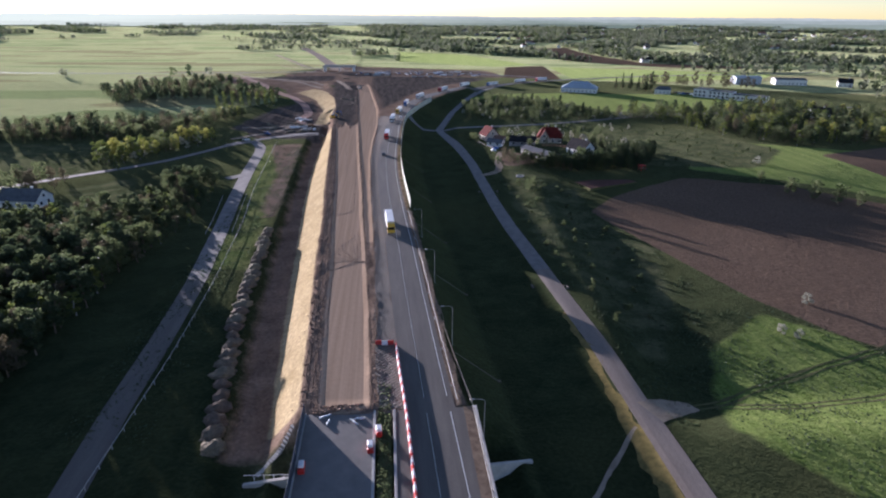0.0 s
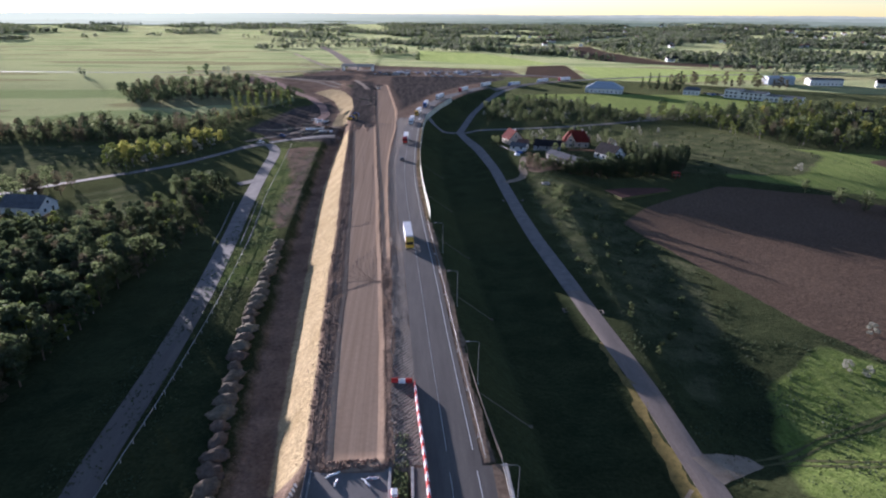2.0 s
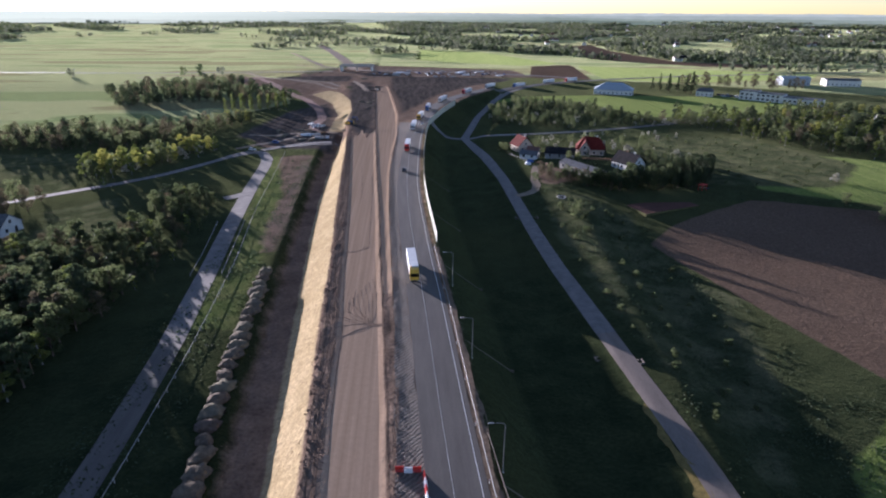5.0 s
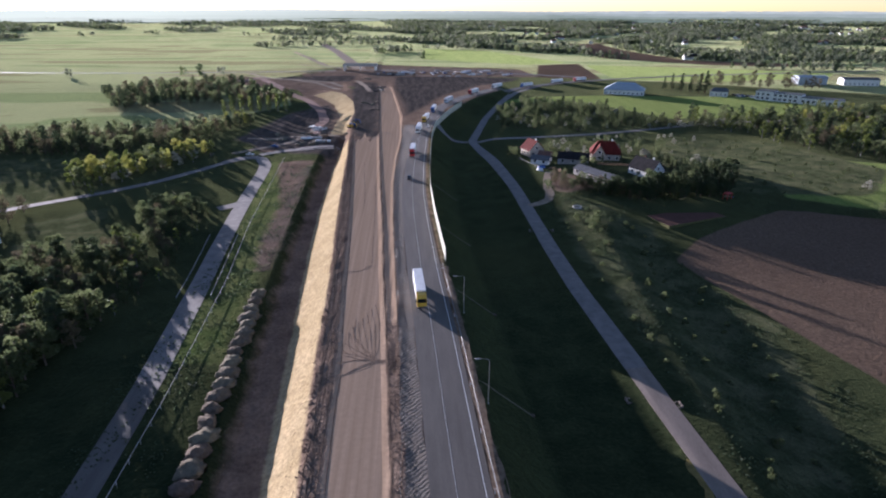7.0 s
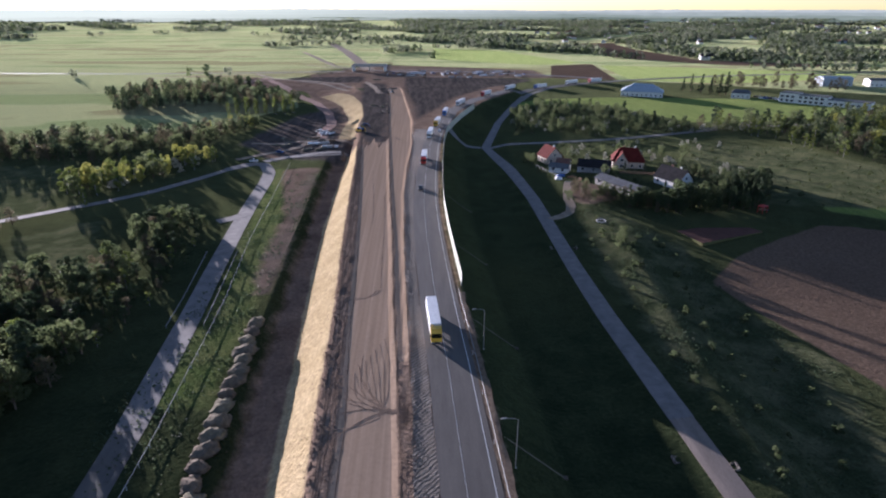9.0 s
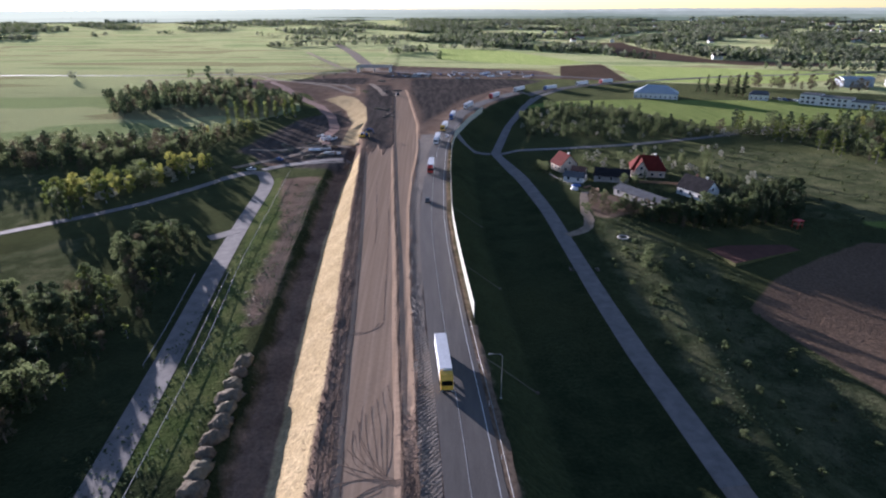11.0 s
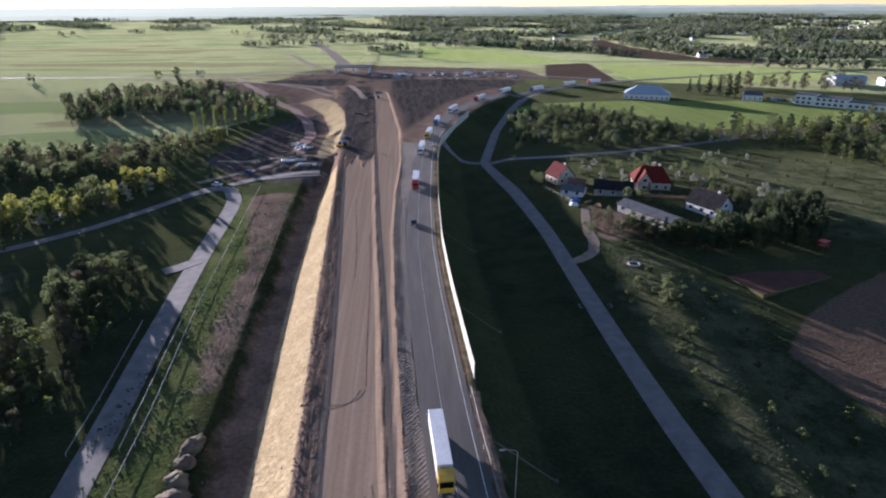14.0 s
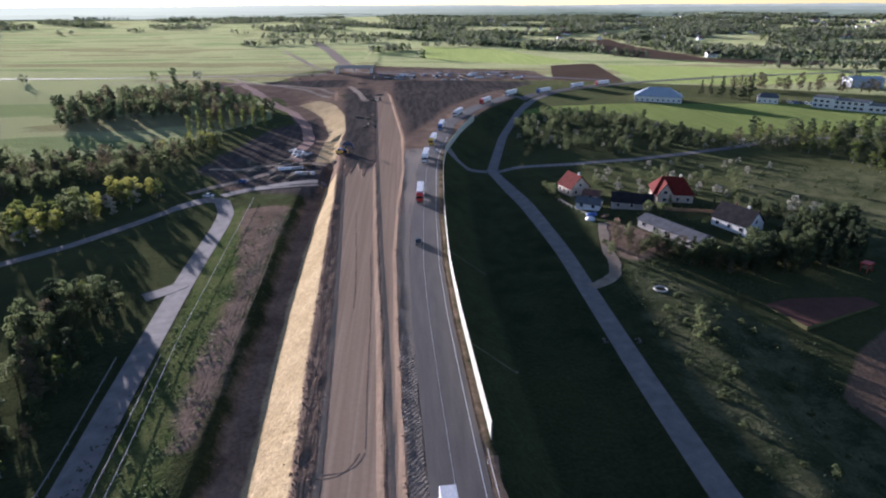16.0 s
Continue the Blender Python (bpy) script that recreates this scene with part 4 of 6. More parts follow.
def far_woods():
    """Woods and hedges of the distance as one mass of uneven clumped crowns."""
    r = np.random.RandomState(77)
    xy = []
    for x0, x1, y0, y1, n, cut in ((-60, 1900, 1000, 2850, 26000, -0.1), (-1500, -60, 1500, 2800, 9000, 0.38), (420, 1200, 700, 1000, 1500, 0.1), (480, 900, 300, 700, 900, 0.2)):
        x, y = r.uniform(x0, x1, n), r.uniform(y0, y1, n)
        d = np.sin(x * 0.011 + np.sin(y * 0.006) * 1.5) * np.sin(y * 0.0085 + np.sin(x * 0.005) * 2.0) + 0.5 * np.sin(x * 0.03 + 1) * np.sin(y * 0.026 + 2)
        xy.append(np.c_[x, y][d > cut])
    lines = [((300, 700), (470, 760), 26), ((458, 950), (650, 900), 60), ((300, 1000), (420, 960), 40), ((20, 1250), (260, 1240), 50), ((420, 840), (640, 780), 40), ((-300, 1300), (-60, 1380), 60), ((-560, 740), (-200, 760), 5)]
    for a, b, n in lines:
        t = r.uniform(0, 1, n)
        xy.append(np.c_[a[0] + (b[0] - a[0]) * t + r.normal(0, 7, n), a[1] + (b[1] - a[1]) * t + r.normal(0, 7, n)])
    xy = np.concatenate(xy)
    clear = np.all([inside_by(p, xy[:, 0], xy[:, 1]) < 4 for p in PLOUGHS + MEADOWS + EARTHS], 0)
    xy = xy[clear]
    n, q = len(xy), 18
    high = r.uniform(6, 13, n)
    d = r.normal(size=(n, q, 3))
    d /= np.linalg.norm(d, axis=2)[:, :, None]
    rad = r.uniform(0.5, 1, (n, q, 1))
    c = np.c_[xy, gz(xy[:, 0], xy[:, 1]) + high * 0.5]
    p = c[:, None] + d * rad * np.stack([high * 0.36, high * 0.36, high * 0.5], 1)[:, None]
    v, f = leaf_cloud(p.reshape(-1, 3), np.repeat(high * 0.24, q) * r.uniform(0.7, 1.2, n * q), 78)
    half = (np.arange(n) * 2654435761 % 100)
    for name, lo, hi, mat, label in (("far_woods", 0, 30, M["leaf_dark"], "distant dull green woods"), ("far_woods", 30, 80, M["leaf_far"], "distant woods in fresh leaf, paled for haze"), ("far_woods", 80, 100, M["leaf_pine"], "distant dark pine woods")):
        pick = np.flatnonzero((half >= lo) & (half < hi))
        quads = (pick[:, None] * q + np.arange(q)).ravel()
        vv = v.reshape(-1, 4, 3)[quads].reshape(-1, 3)
        i = 4 * np.arange(len(quads))
        tri = np.concatenate([np.stack([i, i + 1, i + 2], 1), np.stack([i, i + 2, i + 3], 1)])
        me = bpy.data.meshes.new(name)
        me.vertices.add(len(vv))
        me.vertices.foreach_set("co", vv.ravel())
        me.loops.add(tri.size)
        me.loops.foreach_set("vertex_index", tri.ravel())
        me.polygons.add(len(tri))
        me.polygons.foreach_set("loop_start", np.arange(0, tri.size, 3))
        me.update(calc_edges=True)
        me.materials.append(mat)
        tagged(new(name, me), label, "woods", kind="stuff")


far_woods()


def tufts():
    """Rough grass and weeds standing above the turf, as one mass."""
    r = np.random.RandomState(41)
    xy = []
    for x0, x1, y0, y1, n in ((56, 98, 90, 305, 9000), (118, 250, 265, 420, 5000), (-62, -44, 90, 350, 6500), (75, 135, 55, 145, 5000)):
        x, y = r.uniform(x0, x1, n), r.uniform(y0, y1, n)
        clump = np.sin(x * 0.31 + 1.7 * np.sin(y * 0.13)) * np.sin(y * 0.27 + 1.3 * np.sin(x * 0.17)) + r.normal(0, 0.4, n)
        xy.append(np.c_[x, y][clump > 0.1])
    xy = np.concatenate(xy)
    clear = np.all([inside_by(p, xy[:, 0], xy[:, 1]) < 0.5 for p in PLOUGHS + EARTHS], 0) & (xy[:, 0] > right_path(xy[:, 1]) + 3.5) | (xy[:, 0] < -40)
    xy = xy[clear]
    p = np.c_[xy, gz(xy[:, 0], xy[:, 1]) + 0.12]
    v, f = leaf_cloud(p, r.uniform(0.2, 0.45, len(p)), 42)
    tagged(mesh_from("grass_tufts", v, f, M["leaf_pine"]), "rough tufts of grass and weeds", "grass", kind="stuff")
    x, y = r.uniform(66, 170, 24000), r.uniform(50, 145, 24000)
    xy = np.c_[x, y][(inside_by(MEADOWS[0], x, y) > 0) & (r.normal(0, 0.5, 24000) + np.sin(x * 0.5 + np.sin(y * 0.4)) * np.sin(y * 0.6) > -0.3)]
    p = np.c_[xy, gz(xy[:, 0], xy[:, 1]) + 0.1]
    v, f = leaf_cloud(p, r.uniform(0.1, 0.26, len(p)), 43)
    tagged(mesh_from("grass_tufts", v, f, M["leaf_grass"]), "fresh green tufts of meadow grass", "grass", kind="stuff")
    x, y = r.uniform(-0.9, 1.6, 900), r.uniform(60, 100, 900)
    v, f = leaf_cloud(np.c_[x, y, np.full(900, 0.1)], r.uniform(0.12, 0.35, 900), 44)
    tagged(mesh_from("weeds", v, f, M["leaf_dark"]), "low weeds on the strip between the decks", "weeds", kind="stuff")


tufts()

# ---- building blocks for made things ----
def box(bm, x0, x1, y0, y1, z0, z1, bevel=0.0, mat=0):
    vs = [bm.verts.new(p) for p in ((x0, y0, z0), (x1, y0, z0), (x1, y1, z0), (x0, y1, z0), (x0, y0, z1), (x1, y0, z1), (x1, y1, z1), (x0, y1, z1))]
    fs = [bm.faces.new([vs[i] for i in q]) for q in ((3, 2, 1, 0), (4, 5, 6, 7), (0, 1, 5, 4), (1, 2, 6, 5), (2, 3, 7, 6), (3, 0, 4, 7))]
    for f in fs:
        f.material_index = mat
    if bevel:
        bmesh.ops.bevel(bm, geom=list({e for f in fs for e in f.edges}), offset=bevel, segments=1, affect="EDGES")
    return bm


def boxed(name, dims, mat, parent=None, bevel=0.0, label=""):
    return part(name, box(bmesh.new(), *dims, bevel), mat, parent, label)


def prism(bm, outline, y0, y1):
    """An outline in x and z drawn out along y."""
    a, b = [bm.verts.new((x, y0, z)) for x, z in outline], [bm.verts.new((x, y1, z)) for x, z in outline]
    n = len(a)
    bm.faces.new(a)
    bm.faces.new(b[::-1])
    for i in range(n):
        bm.faces.new((a[i], b[i], b[(i + 1) % n], a[(i + 1) % n]))
    bmesh.ops.recalc_face_normals(bm, faces=bm.faces)
    return bm


def wheel(parent, x, y, z, r, w):
    bm = bmesh.new()
    tube(bm, [(x - w / 2, y, z), (x + w / 2, y, z)], [r, r], 14)
    t = part("wheel", bm, M["rubber"], parent)
    bm = bmesh.new()
    tube(bm, [(x - w / 2 - 0.02, y, z), (x + w / 2 + 0.02, y, z)], [r * 0.55, r * 0.55], 10)
    part("rim", bm, M["steel"], t)


def rail(name, label, pts, high=0.75, gap=4.0, mat=M["steel"], depth=0.32, base=None):
    """A guard rail: posts and a beam."""
    ob = new(name)
    line_pts = resample(pts, gap)
    for p, q in zip(line_pts, line_pts[1:]):
        ln = math.hypot(*(q - p)[:2])
        z = float(gz(p[0], p[1])) if base is None else base
        z2 = float(gz(q[0], q[1])) if base is None else base
        m = pose(p[0], p[1], z, math.degrees(math.atan2(z2 - z, ln)), 0, math.degrees(math.atan2(p[0] - q[0], q[1] - p[1])))
        beam = boxed("beam", (-0.05, 0.05, 0, ln, high - depth, high), mat, ob, 0.02)
        post = boxed("post", (0.06, 0.16, -0.06, 0.06, -0.2, high - 0.03), mat, ob)
        beam.matrix_basis = post.matrix_basis = m
    return tagged(ob, label, "guard rail")


# ---- embankment works: decks, barriers, walls, lamps ----
def bridge_deck(label, x0, x1, surface_mat, dark_side):
    ob = new("bridge_deck")
    boxed("slab", (x0, x1, 26, 91.5, -1.1, -0.06), M["concrete"], ob, 0.05)
    boxed("surface", (x0 + 0.5, x1 - 0.5, 26, 91.2, -0.056, 0.1), surface_mat, ob)
    if not dark_side:
        boxed("dirt_edge", (x1 - 2.6, x1 - 0.5, 26, 91.4, 0.1, 0.13), M["verge_dirt"], ob)
    for x in (x0, x1 - 0.45):
        boxed("kerb", (x, x + 0.45, 26, 91.5, -0.056, 0.22), M["concrete"], ob, 0.03)
    if dark_side:
        for k in range(16):
            y = 27.5 + 4 * k
            boxed("screen_panel", (x0 + 0.12, x0 + 0.2, y, y + 3.9, 0.22, 2.7), M["dark_panel"], ob)
            boxed("post", (x0 + 0.06, x0 + 0.26, y - 0.12, y + 0.06, 0.2, 2.8), M["steel"], ob)
    boxed("abutment", (x0, x1, 90, 92.2, -7.4, -1.1), M["concrete"], ob)
    return tagged(ob, label, "bridge")


bridge_deck("unfinished concrete bridge deck with dark side screens", -14.6, -1.2, M["fresh_asphalt"], True)
bridge_deck("older bridge deck carrying the open carriageway", 2.0, 18.0, M["asphalt"], False)
tagged(ribbon("median", [(0.4, 60), (0.3, 92), (-0.6, 112)], 2.6, M["turf_track"], 0.02, 3, 2, 0.2, flat=-0.02), "strip of dark soil and weeds between the decks", "median", kind="structure")
def wing_wall(x0, y0, z0, x1, y1, z1):
    """A wall whose top falls from the deck towards its end."""
    bm = bmesh.new()
    ln = math.hypot(x1 - x0, y1 - y0)
    outline = [(0, -9.0), (ln, -9.0), (ln, z1), (0, z0)]
    prism(bm, outline, -0.3, 0.3)
    ob = part("wing_wall", bm, M["concrete"])
    ob.matrix_basis = pose(x0, y0, 0, 0, 0, math.degrees(math.atan2(y1 - y0, x1 - x0)))
    return tagged(ob, "pale concrete wing wall beside the underpass", "wall", "wing walls")


wing_wall(18.3, 79.0, -3.0, 27.4, 83.4, -6.6)
wing_wall(-15.4, 81.0, -5.0, -24.4, 81.4, -6.4)
rail("hand_rail", "pale steel hand rail above the underpass wall", [(-15.6, 81.5), (-24.2, 81.9)], 1.0, 1.6, M["white_paint"], 0.07, base=-5.9)


def slope_steps():
    """A narrow flight of concrete steps down the grass slope."""
    ob = new("slope_stairs")
    n = 18
    for k in range(n):
        f = (k + 0.5) / n
        x, y = -16.4 - 6.2 * f, 90.2 - 6.4 * f
        z = float(gz(x, y))
        step = boxed("step", (-0.5, 0.5, -0.26, 0.26, -0.3, 0.12), M["concrete"], ob)
        step.matrix_basis = pose(x, y, z, 0, 0, -45)
    return tagged(ob, "narrow concrete steps down the grass slope", "stairs")


slope_steps()

# road markings
lines_thing = new("road_marking")
tagged(lines_thing, "worn white painted road lines", "marking", kind="structure")
near_y = list(np.arange(60, 466, 5.0))
for off, wdt in ((-1.1, 0.13), (-5.6, 0.06)):
    ribbon("edge_line", [(road_r(y) + off, y) for y in near_y if y > 92], wdt, M["white_line"], 0.125, 1, 2.0, 0.0, None, 0.01, lines_thing)
    ribbon("edge_line", [(road_r(y) + off, y) for y in np.arange(30, 92, 5.0)], wdt, M["white_line"], 0.0, 1, 2.0, 0.0, 0.115, 0.01, lines_thing)


def traffic_barrier(mat, label):
    bm = bmesh.new()
    prism(bm, [(-0.3, 0), (0.3, 0), (0.3, 0.2), (0.14, 0.45), (0.1, 1.0), (-0.1, 1.0), (-0.14, 0.45), (-0.3, 0.2)], -0.7, 0.7)
    return tagged(part("traffic_barrier", bm, mat), label, "barrier", "barriers along the carriageway")


barrier_line = resample([(5.9, 40), (5.3, 69), (4.6, 89), (3.6, 104), (2.9, 115.2)], 1.45)
reds, whites = traffic_barrier(M["red_paint"], "red plastic traffic barrier standing on asphalt"), traffic_barrier(M["white_paint"], "white plastic traffic barrier standing on asphalt")
protos = [reds, whites]
for k, (p, q) in enumerate(zip(barrier_line, barrier_line[1:])):
    m = pose(p[0], p[1], 0.11, 0, 0, math.degrees(math.atan2(p[0] - q[0], q[1] - p[1])))
    if k < 2:
        protos[k].matrix_basis = m
    else:
        copy_thing(protos[k % 2], m)
for k, (x, y) in enumerate([(-1.0, 115.5), (0.4, 115.3), (1.8, 115.4)]):
    copy_thing(protos[k % 2], pose(x, y, float(gz(x, y)) + 0.02, 0, 0, 90))


def site_barrow(x, y, turn):
    """Water-filled red block with a white one on top."""
    ob = new("barrier_stack")
    boxed("lower_block", (-0.55, 0.55, -1.2, 1.2, 0, 0.9), M["red_paint"], ob, 0.12)
    boxed("upper_block", (-0.5, 0.5, -0.75, 0.75, 0.9, 1.5), M["white_paint"], ob, 0.12)
    ob.matrix_basis = pose(x, y, 0.02, 0, 0, turn)
    return tagged(ob, "stack of red and white plastic barrier blocks", "barrier", "barrier stacks")


site_barrow(-0.6, 85.0, 4)
site_barrow(-2.0, 81.0, 2)
site_barrow(-13.2, 77.0, 2)

# spoil left at the end of the deck
for k, (x, y, s) in enumerate([(-10.6, 90.3, 0.9), (-9.9, 88.6, 0.6), (-5.2, 88.4, 0.8), (-4.2, 89.2, 0.7)]):
    bm = bmesh.new()
    tube(bm, [(-1.4 * s, 0, 0.15), (-0.5 * s, 0.1, 0.22), (0.6 * s, -0.1, 0.2), (1.4 * s, 0.1, 0.16)], [0.16, 0.2, 0.2, 0.1], 7)
    ob = part("plastic_sheet", bm, M["tarp"])
    ob.matrix_basis = pose(x, y, 0.08, 0, 0, 30 + 50 * k)
    tagged(ob, "crumpled white plastic sheet on the deck", "sheet", "loose sheets")

WALL_LINE = resample([(road_r(y) + 1.9, y) for y in np.arange(216, 432, 6.0)] + [(28, 474), (40, 512)], 4.0)


def noise_wall():
    ob = new("noise_wall")
    for p, q in zip(WALL_LINE, WALL_LINE[1:]):
        ln = math.hypot(*(q - p)[:2])
        m = pose(p[0], p[1], -0.25, 0, 0, math.degrees(math.atan2(p[0] - q[0], q[1] - p[1])))
        high = 3.9
        panel = boxed("panel", (-0.06, 0.06, 0.12, ln - 0.02, 0.3, high), M["wall_panel"], ob, 0.02)
        plinth = boxed("plinth", (-0.09, 0.09, 0.1, ln, 0, 0.29), M["concrete"], ob)
        post = boxed("post", (-0.11, 0.11, -0.1, 0.1, 0, high + 0.1), M["steel"], ob)
        for o in (panel, plinth, post):
            o.matrix_basis = m
    return tagged(ob, "long cream noise wall panels between steel posts", "wall")


noise_wall()


rail("guard_rail", "steel guard rail along the carriageway", [(road_r(y) + 0.7, y) for y in np.arange(93, 216, 6.0)])
rail("guard_rail", "steel guard rail beside the lane", [(-64.6, 205), (-66, 220), (-70.6, 254)])
rail("guard_rail", "steel guard rail beside the lane", [(-55.2, 205), (-56.5, 218), (-60.6, 254)])
rail("guard_rail", "steel guard rail on the older bridge", [(17.2, 40), (17.2, 91)], base=0.1)
rail("board_fence", "weathered brown board fence at the slope's top", [(14.6, 124), (15.8, 108), (17.4, 93)], 1.5, 3.0, M["pale_board"], 1.3, base=-1.3)
fence_pts = [(-50, 60), (-49, 120), (-50, 160), (-53.5, 215), (-59, 262), (-67, 372)]
rail("wire_fence", "low pale fence along the verge", fence_pts, 0.9, 5.0, M["concrete"], 0.12)


def street_lamp(x, y, turn):
    ob = new("street_lamp")
    bm = bmesh.new()
    tube(bm, [(0, 0, -0.3), (0, 0, 5), (0, 0, 9.6)], [0.085, 0.07, 0.05], 8)
    part("pole", bm, M["steel"], ob)
    bm = bmesh.new()
    tube(bm, [(0, 0, 9.6), (-0.5, 0, 9.9), (-1.9, 0, 10.0)], [0.05, 0.045, 0.04], 6)
    part("arm", bm, M["steel"], ob)
    head = boxed("head", (-2.7, -1.85, -0.16, 0.16, 9.93, 10.09), M["steel"], ob, 0.04)
    boxed("lens", (-2.6, -2.0, -0.11, 0.11, 9.9, 9.928), M["lamp_glass"], head)
    boxed("base_plate", (-0.2, 0.2, -0.2, 0.2, -0.05, 0.06), M["concrete"], ob, 0.02)
    ob.matrix_basis = pose(x, y, float(gz(x, y)), 0, 0, turn)
    return tagged(ob, "tall galvanised street lamp with one arm", "street lamp", "street lamps")


lamp = street_lamp(17.8, 81.5, 0)
lamp.location.z = -1.0
for y in (115, 149, 185):
    x = float(road_r(y)) + 3.0
    copy_thing(lamp, pose(x, y, float(gz(x, y)), 0, 0, 0))


# ---- vehicles on the carriageway ----
def lorry(cab_mat, cab_word):
    """Tractor unit and box trailer; the front looks along -y."""
    ob = new("lorry")
    trailer = boxed("trailer", (-1.27, 1.27, 2.6, 16.1, 1.15, 4.0), M["tarp"], ob, 0.05)
    boxed("rear_door", (-1.2, 1.2, 16.1, 16.16, 1.25, 3.9), M["white_paint"], trailer)
    boxed("chassis", (-0.5, 0.5, 0.3, 15.8, 0.75, 1.13), M["dark_paint"], ob)
    bm = bmesh.new()
    prism(bm, [(0.0, 0.5), (0.0, 1.75), (0.22, 2.95), (0.75, 3.75), (2.0, 3.85), (2.2, 3.6), (2.2, 0.9), (1.6, 0.5)], -1.22, 1.22)
    bm.transform(Matrix.Rotation(radians(90), 4, "Z"))
    bmesh.ops.recalc_face_normals(bm, faces=bm.faces)
    cab = part("cab", bm, cab_mat, ob, cab_word + " cab")
    bm = bmesh.new()
    for p in ((-1.1, 0.03, 1.85), (1.1, 0.03, 1.85), (1.05, 0.2, 2.8), (-1.05, 0.2, 2.8)):
        bm.verts.new((p[0], p[1] - 0.06, p[2]))
    bm.faces.new(list(bm.verts))
    bmesh.ops.solidify(bm, geom=list(bm.faces), thickness=0.03)
    part("windscreen", bm, M["glass"], cab)
    boxed("bumper", (-1.22, 1.22, -0.12, 0.02, 0.4, 0.85), M["dark_paint"], cab, 0.04)
    for s in (-1, 1):
        boxed("side_window", (min(s * 1.2, s * 1.24), max(s * 1.2, s * 1.24), 0.35, 1.2, 1.9, 2.7), M["glass"], cab)
        boxed("mirror", (min(s * 1.28, s * 1.5), max(s * 1.28, s * 1.5), 0.1, 0.2, 1.9, 2.6), M["dark_paint"], cab, 0.03)
        boxed("headlight", (s * 0.95 - 0.18, s * 0.95 + 0.18, -0.15, -0.11, 0.62, 0.8), M["lamp_glass"], cab)
        for yy in (1.2, 3.9, 11.4, 12.7, 14.0):
            wheel(ob, s * 1.05, yy, 0.5, 0.5, 0.36)
    return tagged(ob, "white box-trailer lorry with a %s cab" % cab_word, "lorry", "lorries in the traffic queue")


LORRIES = [lorry(M["yellow_paint"], "yellow"), lorry(M["red_paint"], "red"), lorry(M["white_paint"], "white"), lorry(M["blue_paint"], "blue")]
main_pts = resample([(road_r(y) - 4.85, y) for y in YS] + [(22, 500), (42, 552), (72, 602), (105, 645), (155, 680), (230, 716)], 1.0)


def on_road(y, side=-2.4):
    k = int(np.argmin(np.abs(main_pts[:, 1] - y)))
    d = main_pts[k + 1] - main_pts[k - 1]
    d /= np.hypot(*d)
    x, yy = main_pts[k] + np.array([d[1], -d[0]]) * side
    return pose(x, yy, float(gz(x, yy)) + 0.1, 0, 0, math.degrees(math.atan2(-d[0], d[1])))


seen_lorry = set()
for y, kind in ((186, 0), (345, 1), (404, 2), (440, 0), (478, 3), (522, 2), (572, 1), (612, 2), (650, 3), (676, 2), (690, 1)):
    if kind in seen_lorry:
        copy_thing(LORRIES[kind], on_road(y))
    else:
        seen_lorry.add(kind)
        LORRIES[kind].matrix_basis = on_road(y)


def car(mat, word):
    ob = new("car")
    bm = bmesh.new()
    prism(bm, [(-2.1, 0.3), (-2.15, 0.75), (-1.2, 0.95), (1.9, 0.98), (2.1, 0.8), (2.1, 0.3)], -0.88, 0.88)
    bm.transform(Matrix.Rotation(radians(90), 4, "Z"))
    body = part("body", bm, mat, ob)
    bm = bmesh.new()
    prism(bm, [(-1.25, 0.94), (-0.55, 1.42), (1.1, 1.45), (1.75, 0.96)], -0.76, 0.76)
    bm.transform(Matrix.Rotation(radians(90), 4, "Z"))
    part("cabin_glass", bm, M["glass"], ob)
    boxed("roof", (-0.72, 0.72, -0.5, 1.05, 1.43, 1.48), mat, ob, 0.02)
    for s in (-1, 1):
        boxed("headlight", (s * 0.62 - 0.16, s * 0.62 + 0.16, -2.17, -2.1, 0.62, 0.76), M["lamp_glass"], body)
        for yy in (-1.3, 1.3):
            wheel(ob, s * 0.82, yy, 0.32, 0.32, 0.22)
    return tagged(ob, "%s passenger car with tinted windows" % word, "car", "cars")


black_car, pale_car, blue_car = car(M["dark_paint"], "dark"), car(M["white_paint"], "white"), car(M["blue_paint"], "blue")
black_car.matrix_basis = on_road(306)
pale_car.matrix_basis = pose(-87, 377, float(gz(-87, 377)) + 0.2, 0, 0, 80)
blue_car.matrix_basis = pose(-78, 398, float(gz(-78, 398)) + 0.05, 0, 0, 60)
for k in range(22):
    x, y = 300 + (k % 11) * 3.1, 588 + (k // 11) * 9 - (k % 11) * 2.4
    copy_thing((pale_car, black_car, blue_car)[k * 5 % 3], pose(x, y, float(gz(x, y)) + 0.05, 0, 0, 40))
for k in range(26):
    x, y = -36 + 6.2 * k + 2 * math.sin(k * 3.3), 772 + 14 * math.sin(k * 1.7) + 0.5 * k
    copy_thing((pale_car, blue_car, pale_car, black_car)[k % 4], pose(x, y, float(gz(x, y)) + 0.05, 0, 0, 37 * k))
copy_thing(pale_car, on_road(426, 2.0))


